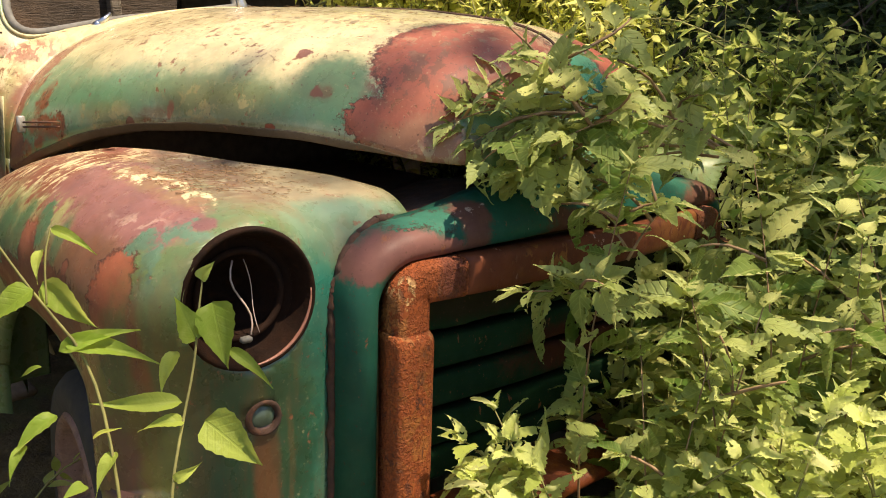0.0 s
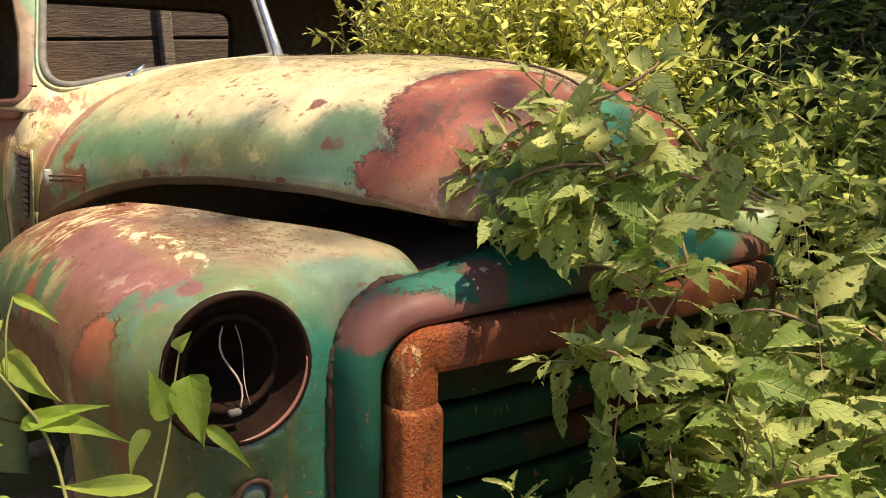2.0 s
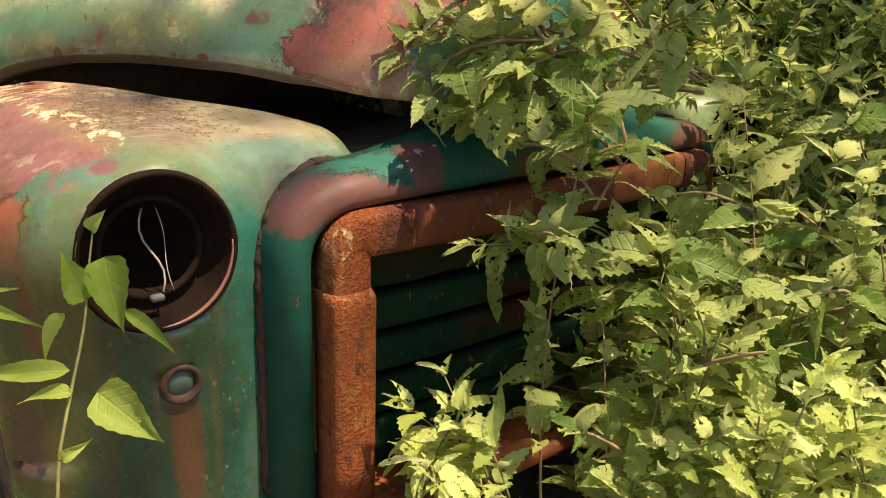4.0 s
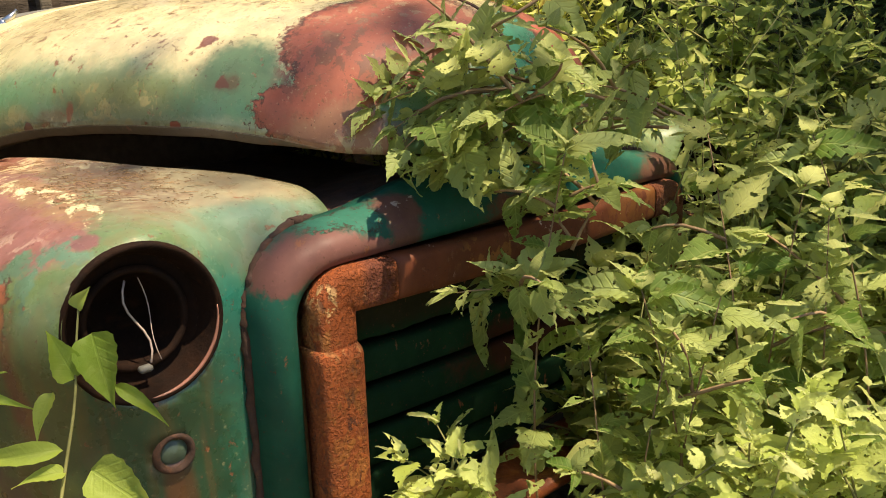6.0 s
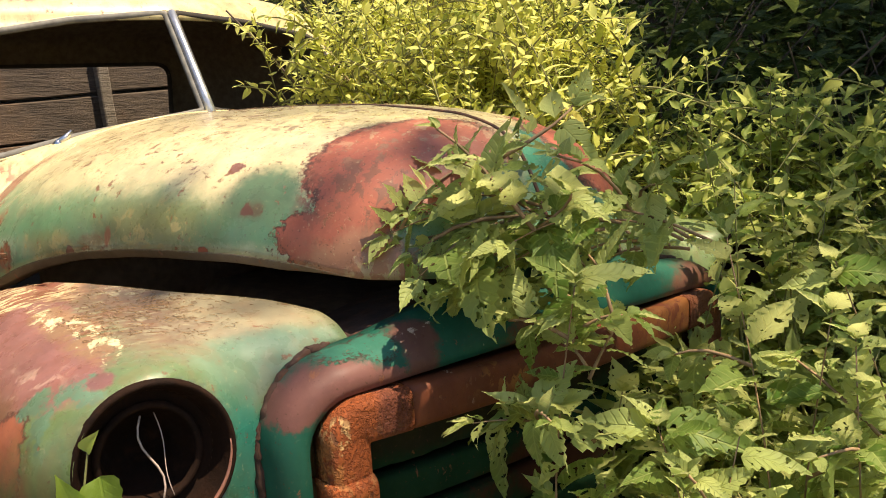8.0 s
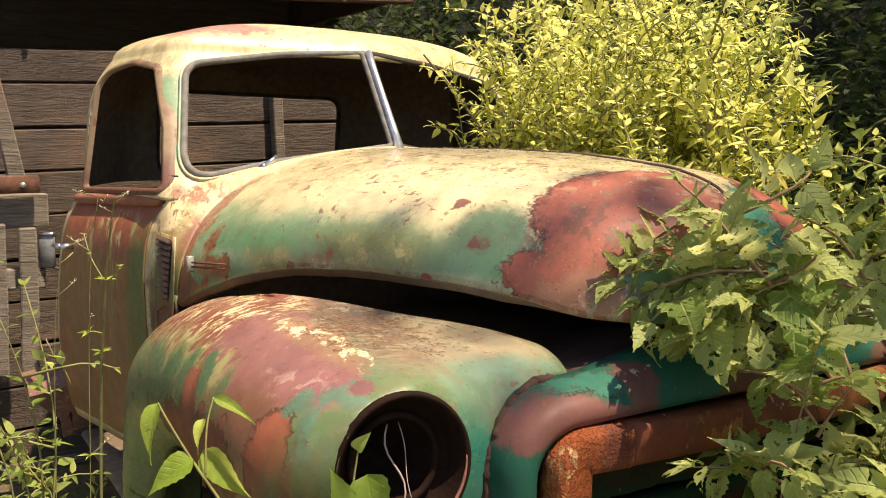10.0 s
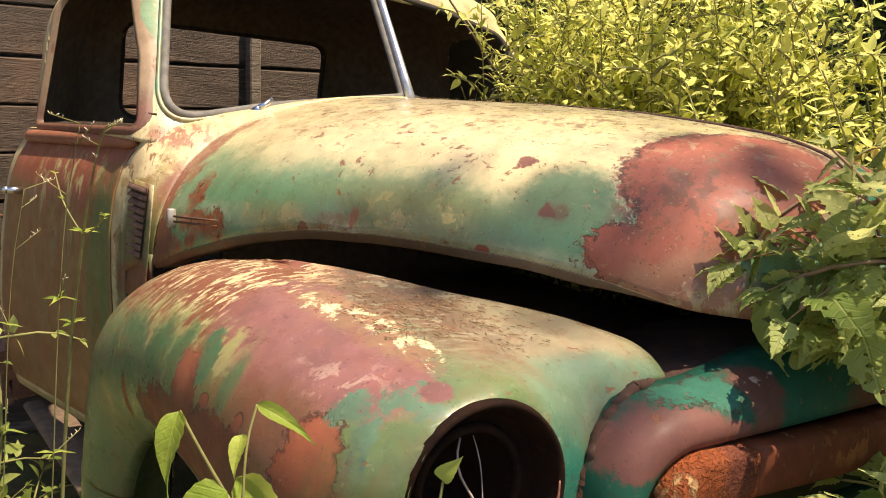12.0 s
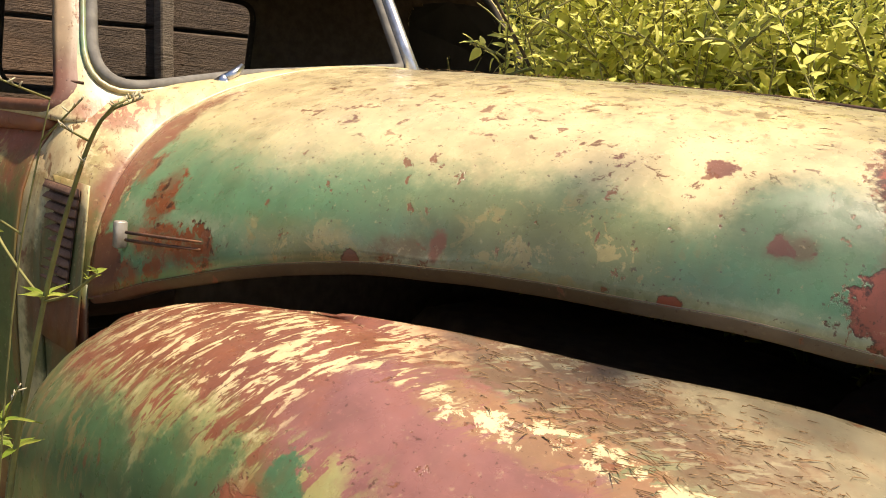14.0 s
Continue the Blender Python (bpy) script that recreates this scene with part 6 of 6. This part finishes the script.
def tree(x, y, h, rad, r, crown_z, spread, leaves, label):
    t = thing("tree", (x, y, 0), label, "tree", group="trees of the wood")
    lean = Vector((r.gauss(0, 0.04), r.gauss(0, 0.04), 0))
    path = [Vector((x, y, -0.1)) + lean * f * h + Vector((0.06 * math.sin(5 * f), 0.05 * math.cos(4 * f), h * f)) for f in (i / 10 for i in range(11))]
    part("trunk", tube(path, [rad * (1.25 - 0.09 * i) if i else rad * 1.6 for i in range(11)], 12), BARK, t)
    spots, tubes = [], []
    for q in range(14):
        a = q * 2.4
        p = path[r.randint(5, 10)]
        tip = Vector((x + spread * math.cos(a) * r.uniform(0.4, 1), y + spread * math.sin(a) * r.uniform(0.4, 1), crown_z + r.uniform(-0.6, 1.6)))
        limb = stem_path(p, tip, r, 0.1)
        tubes.append(tube(limb, [rad * (0.35 - 0.03 * i) for i in range(10)], 6))
        for _ in range(leaves // 14):
            c = limb[r.randint(3, 9)]
            spots.append((c + Vector((r.gauss(0, 0.35), r.gauss(0, 0.35), r.gauss(0, 0.25))), leaf_turn(Vector((r.gauss(0, 1), r.gauss(0, 1), r.uniform(-0.6, 0.2))), r), r.uniform(0.10, 0.17)))
    for b in tubes:
        part("limb", b, BARK, t)
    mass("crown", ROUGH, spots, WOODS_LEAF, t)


r = random.Random(4)
for x, y, h, rad in ((-1.6, 5.6, 8, 0.07), (0.35, 5.2, 8, 0.09), (-3.4, 5.0, 8, 0.08), (1.8, 4.6, 8, 0.09), (-5.4, 4.4, 8, 0.10), (-0.6, 7.5, 9, 0.12), (-2.6, 8.0, 9, 0.11), (3.4, 4.5, 8, 0.1), (-4.6, 8.5, 9, 0.12), (1.2, 8.6, 9, 0.12)):
    tree(x, y, h, rad, r, h * 0.62, 2.4, 3200, "slender dark-barked tree with a green crown")


def shade_tree():
    """An unseen tree added beside the truck; its thin limbs and leaf clusters are aimed to dapple the hood, grille and
    fender.
    """
    t = thing("tree", (2.6, 2.0, 0), "unseen shade tree with thin limbs added over the truck", "tree", group="trees of the wood")
    path = [Vector((2.6 - 0.02 * i, 2.0 - 0.03 * i, 0.92 * i - 0.1)) for i in range(11)]
    part("trunk", tube(path, [0.13 - 0.007 * i for i in range(11)], 12), BARK, t)
    q, spots = random.Random(13), []
    for aim in ((-0.36, -0.455, 1.41), (-0.30, -0.44, 1.37), (-0.40, -0.68, 1.22), (0.20, -0.20, 0.98), (-0.22, -0.27, 1.48), (0.03, -0.05, 1.0), (0.05, -0.2, 0.9), (0.03, 0.10, 1.05), (0.03, -0.12, 0.8), (-0.05, -0.95, 0.85), (-0.05, -1.0, 0.65), (0.0, -0.85, 0.68)):
        tip = Vector(aim) + TO_SUN * q.uniform(6.8, 8.2)
        limb = stem_path(path[q.randint(6, 10)], tip, q, 0.05)
        part("limb", tube(limb, [0.018 - 0.0016 * i for i in range(10)], 5), BARK, t)
        for _ in range(16 if aim[0] > 0.02 and aim[2] < 0.95 else 8 if aim[0] > 0.02 else 6 if aim[2] < 0.9 else 4):
            spots.append((tip + Vector((q.gauss(0, 0.13), q.gauss(0, 0.11), q.gauss(0, 0.12))), leaf_turn(Vector((q.gauss(0, 1), q.gauss(0, 1), q.uniform(-0.5, 0.2))), q), q.uniform(0.09, 0.15)))
        for _ in range(3):
            spots.append((limb[q.randint(4, 9)] + Vector((q.gauss(0, 0.15), q.gauss(0, 0.15), q.gauss(0, 0.1))), leaf_turn(Vector((q.gauss(0, 1), q.gauss(0, 1), q.uniform(-0.5, 0.2))), q), q.uniform(0.09, 0.14)))
    mass("crown", ROUGH, spots, WOODS_LEAF, t)


shade_tree()
# Unseen trees added to shade the undergrowth and weeds.
tree(1.5, 3.6, 8, 0.1, r, 5.4, 1.5, 3600, "unseen shade tree with a loose green crown")
tree(2.9, 3.4, 8, 0.1, r, 5.6, 1.8, 3600, "unseen shade tree with a loose green crown")
tree(2.0, 2.7, 7, 0.1, r, 4.8, 1.1, 2400, "unseen shade tree with a loose green crown")
# More unseen trees, added to hold back sky light.
for x, y in ((-4.5, -5.5), (7.5, -1.5), (4.5, -8.0)):
    tree(x, y, 7.5, 0.14, r, 4.6, 2.4, 1700, "unseen shade tree with a loose green crown")


# ---- foreground sprigs beside the fender ----
def sprig(base, points, leaves, label, thickness=0.0035, name="weed_sprig", material=STEM):
    s = thing(name, base, label, "weed", group="weeds beside the fender")
    path = soften([base, *points], 2)
    n = len(path)
    part("stem", tube(path, [thickness * (1 - 0.6 * i / (n - 1)) for i in range(n)], 6), material, s)
    for kind, p, way, size, up in leaves:
        leaf_object(SPRIG_MESHES[kind], s, Vector(p), leaf_turn(Vector(way), random.Random(1), spin=Vector(up)), size)
    return s


OPEN_SKY = (0.62, -0.45, 0.65)
MID_LEAVES = [
    (0, (-0.019, -0.920, 1.078), (0.037, -0.929, 0.985)), (0, (-0.014, -0.952, 1.022), (-0.028, -0.976, 1.092)),
    (1, (-0.022, -0.982, 1.008), (0.001, -1.032, 0.957)), (2, (0.007, -0.990, 0.934), (-0.029, -1.117, 0.953)),
    (1, (0.018, -0.994, 0.907), (0.009, -1.058, 0.918)), (0, (0.033, -0.966, 0.905), (0.117, -0.916, 0.848)),
    (2, (0.014, -0.911, 1.006), (0.082, -0.868, 0.961)), (0, (-0.036, -0.930, 1.113), (-0.017, -0.920, 1.144)),
    (1, (0.048, -1.026, 0.827), (0.070, -0.997, 0.855))]
SIDE_LEAVES = [
    (1, (-0.125, -1.205, 1.206), (-0.095, -1.239, 1.135)), (2, (-0.104, -1.130, 1.209), (-0.050, -1.085, 1.185)),
    (1, (-0.100, -1.147, 1.180), (-0.074, -1.171, 1.145)), (1, (-0.113, -1.145, 1.127), (-0.052, -1.095, 1.057)),
    (2, (-0.078, -1.140, 1.027), (-0.036, -1.041, 1.068)), (2, (-0.081, -1.134, 1.039), (-0.007, -1.016, 1.020)),
    (1, (-0.048, -1.160, 0.941), (-0.033, -1.238, 0.913)), (1, (-0.046, -1.207, 0.907), (-0.018, -1.247, 0.878)),
    (0, (0.005, -1.145, 0.844), (0.018, -1.182, 0.843)), (1, (0.002, -1.096, 0.881), (0.028, -1.146, 0.845)),
    (0, (-0.090, -1.165, 1.125), (-0.100, -1.235, 1.085))]


def from_to(leaves):
    return [(k, a, Vector(b) - Vector(a), (Vector(b) - Vector(a)).length, OPEN_SKY) for k, a, b in leaves]


sprig((0.06, -1.05, 0), [(0.06, -1.05, 0.6), (0.055, -1.039, 0.806), (0.019, -0.997, 0.904), (-0.005, -0.96, 0.991), (-0.023, -0.944, 1.057), (-0.037, -0.924, 1.126)], from_to(MID_LEAVES), "upright weed sprig with heart-shaped green leaves")
left = sprig((0.06, -1.12, 0), [(0.05, -1.11, 0.6), (0.033, -1.103, 0.82), (-0.056, -1.099, 1.004), (-0.09, -1.16, 1.11), (-0.11, -1.19, 1.17), (-0.125, -1.205, 1.206)], from_to(SIDE_LEAVES), "branching weed with narrow pointed yellow-green leaves")
part("side_stem", tube(soften([(-0.085, -1.15, 1.10), (-0.095, -1.145, 1.17), (-0.104, -1.13, 1.209)], 2), 0.0016, 6), STEM, left)
for k, (p, d, l) in enumerate((((-0.10, -1.16, 1.0), (-0.6, -0.5, -0.3), 0.05), ((-0.02, -1.12, 0.9), (0.4, 0.3, 0.4), 0.06))):
    leaf_object(SPRIG_MESHES[2], left, Vector(p), leaf_turn(Vector(d), random.Random(k)), l)
for i, (x, y, h) in enumerate(((-0.76, -1.15, 1.46), (-0.72, -1.19, 1.47), (-0.98, -1.22, 1.34), (-1.5, -1.35, 1.25))):
    q = random.Random(30 + i)
    g = thing("grass_stalk", (x - 0.05, y, 0), "tall dry grass stalk with pale seed heads", "grass", group="grass stalks beside the truck")
    path = soften([(x - 0.06, y - 0.03, 0), (x - 0.05, y, 0.7), (x, y, h - 0.18), (x + 0.03, y + 0.02, h)] if i else [(-0.90, -1.15, 0), (-0.88, -1.15, 0.7), (-0.826, -1.15, 1.081), (-0.779, -1.15, 1.202), (-0.746, -1.15, 1.289), (-0.721, -1.15, 1.342), (-0.694, -1.15, 1.39), (-0.654, -1.15, 1.45), (-0.617, -1.15, 1.472)], 2)
    stout = 0.0040 if i == 0 else 0.0017
    part("stem", tube(path, [stout - 0.7 * stout * k / (len(path) - 1) for k in range(len(path))], 6), STEM, g)
    for z in (1.13, 1.289) if i == 0 else (h - 0.5, h - 0.3):
        p = min(path, key=lambda c: abs(c.z - z))
        for k in range(4):
            way = Vector((math.cos(1.57 * k + z * 9), math.sin(1.57 * k + z * 9), q.uniform(0.0, 0.7)))
            leaf_object(SPRIG_MESHES[2], g, p, leaf_turn(way, q), q.uniform(0.020, 0.036) if i == 0 else q.uniform(0.02, 0.04))
    for k in range(5):
        p = path[-1 - 2 * k]
        side = Vector((q.gauss(0, 1), q.gauss(0, 1), 0.7)).normalized() * (0.025 if i == 0 else 0.06)
        b = part("branch", tube([p, p + side * 0.6, p + side], [0.0011, 0.0009, 0.0007], 4), STEM, g)
        part("seed_head", merge(*[tube([p + side * f, p + side * f + Vector((q.gauss(0, 0.003), q.gauss(0, 0.003), 0.004))], [0.0010, 0.0005], 5) for f in (0.6, 0.7, 0.8, 0.9, 1.0)]), SEED, b)

    if i == 0:
        for ways in ([(-0.746, -1.15, 1.289), (-0.79, -1.16, 1.315), (-0.827, -1.165, 1.338), (-0.855, -1.17, 1.378)], [(-0.746, -1.15, 1.289), (-0.705, -1.145, 1.303), (-0.678, -1.14, 1.322), (-0.661, -1.14, 1.332)]):
            b = part("branch", tube(soften(ways, 2), 0.0014, 5), STEM, g)
            for p in ways[2:]:
                for k in range(3):
                    leaf_object(SPRIG_MESHES[1], b, Vector(p), leaf_turn(Vector((q.gauss(0, 1), q.gauss(0, 1), 0.6)), q), q.uniform(0.008, 0.014))

# thin weeds standing beside the door
r = random.Random(52)
for x, y, h in ((-1.15, -1.36, 1.02), (-1.40, -1.30, 1.20), (-1.55, -1.42, 1.12), (-1.30, -1.46, 0.92), (-1.75, -1.36, 1.25), (-1.0, -1.42, 0.85)):
    shrub((x, y, 0), [(x + r.gauss(0, 0.06), y + r.gauss(0, 0.06), h * r.uniform(0.85, 1.0)) for _ in range(2)], r, 0.05, "thin green weed with small leaves beside the door", shapes=SLIM, material=GREEN_BUSH, start=0.5, step=0.07, side_twigs=1, name="thin_weed")

# low greenery at the foot of the door
r = random.Random(77)
for k in range(9):
    x, y = -1.5 + r.uniform(-0.9, 0.9), -1.45 + r.uniform(-0.3, 0.3)
    tips = [(x + r.gauss(0, 0.15), y + r.gauss(0, 0.12), r.uniform(0.3, 0.75)) for _ in range(4)]
    shrub((x, y, 0), tips, r, 0.06, "low green weeds by the running board", shapes=SLIM, material=GREEN_BUSH, start=0.2, step=0.04)


# ---- litter lying on the metal ----
def litter(name, spots, label):
    tubes = []
    q = random.Random(len(spots))
    for p in spots:
        a, l = q.gauss(0.2, 0.7), q.uniform(0.003, 0.018) if q.random() < 0.3 else q.uniform(0.002, 0.007)
        d = Vector((math.cos(a), math.sin(a), 0)) * l
        p = Vector(p)
        tubes.append(tube([p - d, p + Vector((q.gauss(0, 0.003), q.gauss(0, 0.003), 0.001)), p + d], [0.0002, 0.0006, 0.0002], 4))
    ob = part(name, merge(*tubes), DRY_LEAF, None)
    return tagged(ob, label, "litter", kind="stuff")


def fender_top(x, y):
    z = float(np.interp(-x, [-p[0] for p in FENDER_SIDE[6:]], [p[1] for p in FENDER_SIDE[6:]]))
    inner = lerp(sorted(FENDER_INNER), x)
    f = max(0, min(1, (y - inner) / (0.77 - inner)))
    z += 0.012 * (1 - f) * math.exp(-((x + 0.62) / 0.22) ** 2)
    if y > 0.77:
        z -= 0.22 * (1 - math.cos(math.asin(min(1, (y - 0.77) / 0.25))))
    return z + 0.004


q = random.Random(3)
spots = []
heaps = [(q.gauss(-0.46, 0.15), q.gauss(0.69, 0.05), q.uniform(0.015, 0.06)) for _ in range(14)]
while len(spots) < 520:
    hx, hy, hr = heaps[q.randrange(14)]
    x, y = q.gauss(hx, hr * 1.8), q.gauss(hy, hr)
    if -0.85 < x < -0.17 and lerp(sorted(FENDER_INNER), x) + 0.02 < y < 0.84:
        spots.append((x, -y, fender_top(x, y)))
litter("twig_litter", spots, "dry twig and needle litter lying on the fender")
spots = []
while len(spots) < 260:
    x, y = q.uniform(-1.4, -0.2), q.gauss(-0.05, 0.16)
    w, lip, top = lerp(HOOD_HALF, x), lerp(HOOD_LIP, x), lerp(HOOD_TOP, x)
    if abs(y) < 0.4 * w / 0.5:
        spots.append((x, y, lip + (top - lip) * (1 - (abs(y) / w) ** 2.12) ** (1 / 2.12) + 0.003))
litter("twig_litter", spots, "dry twig and needle litter lying on the hood")
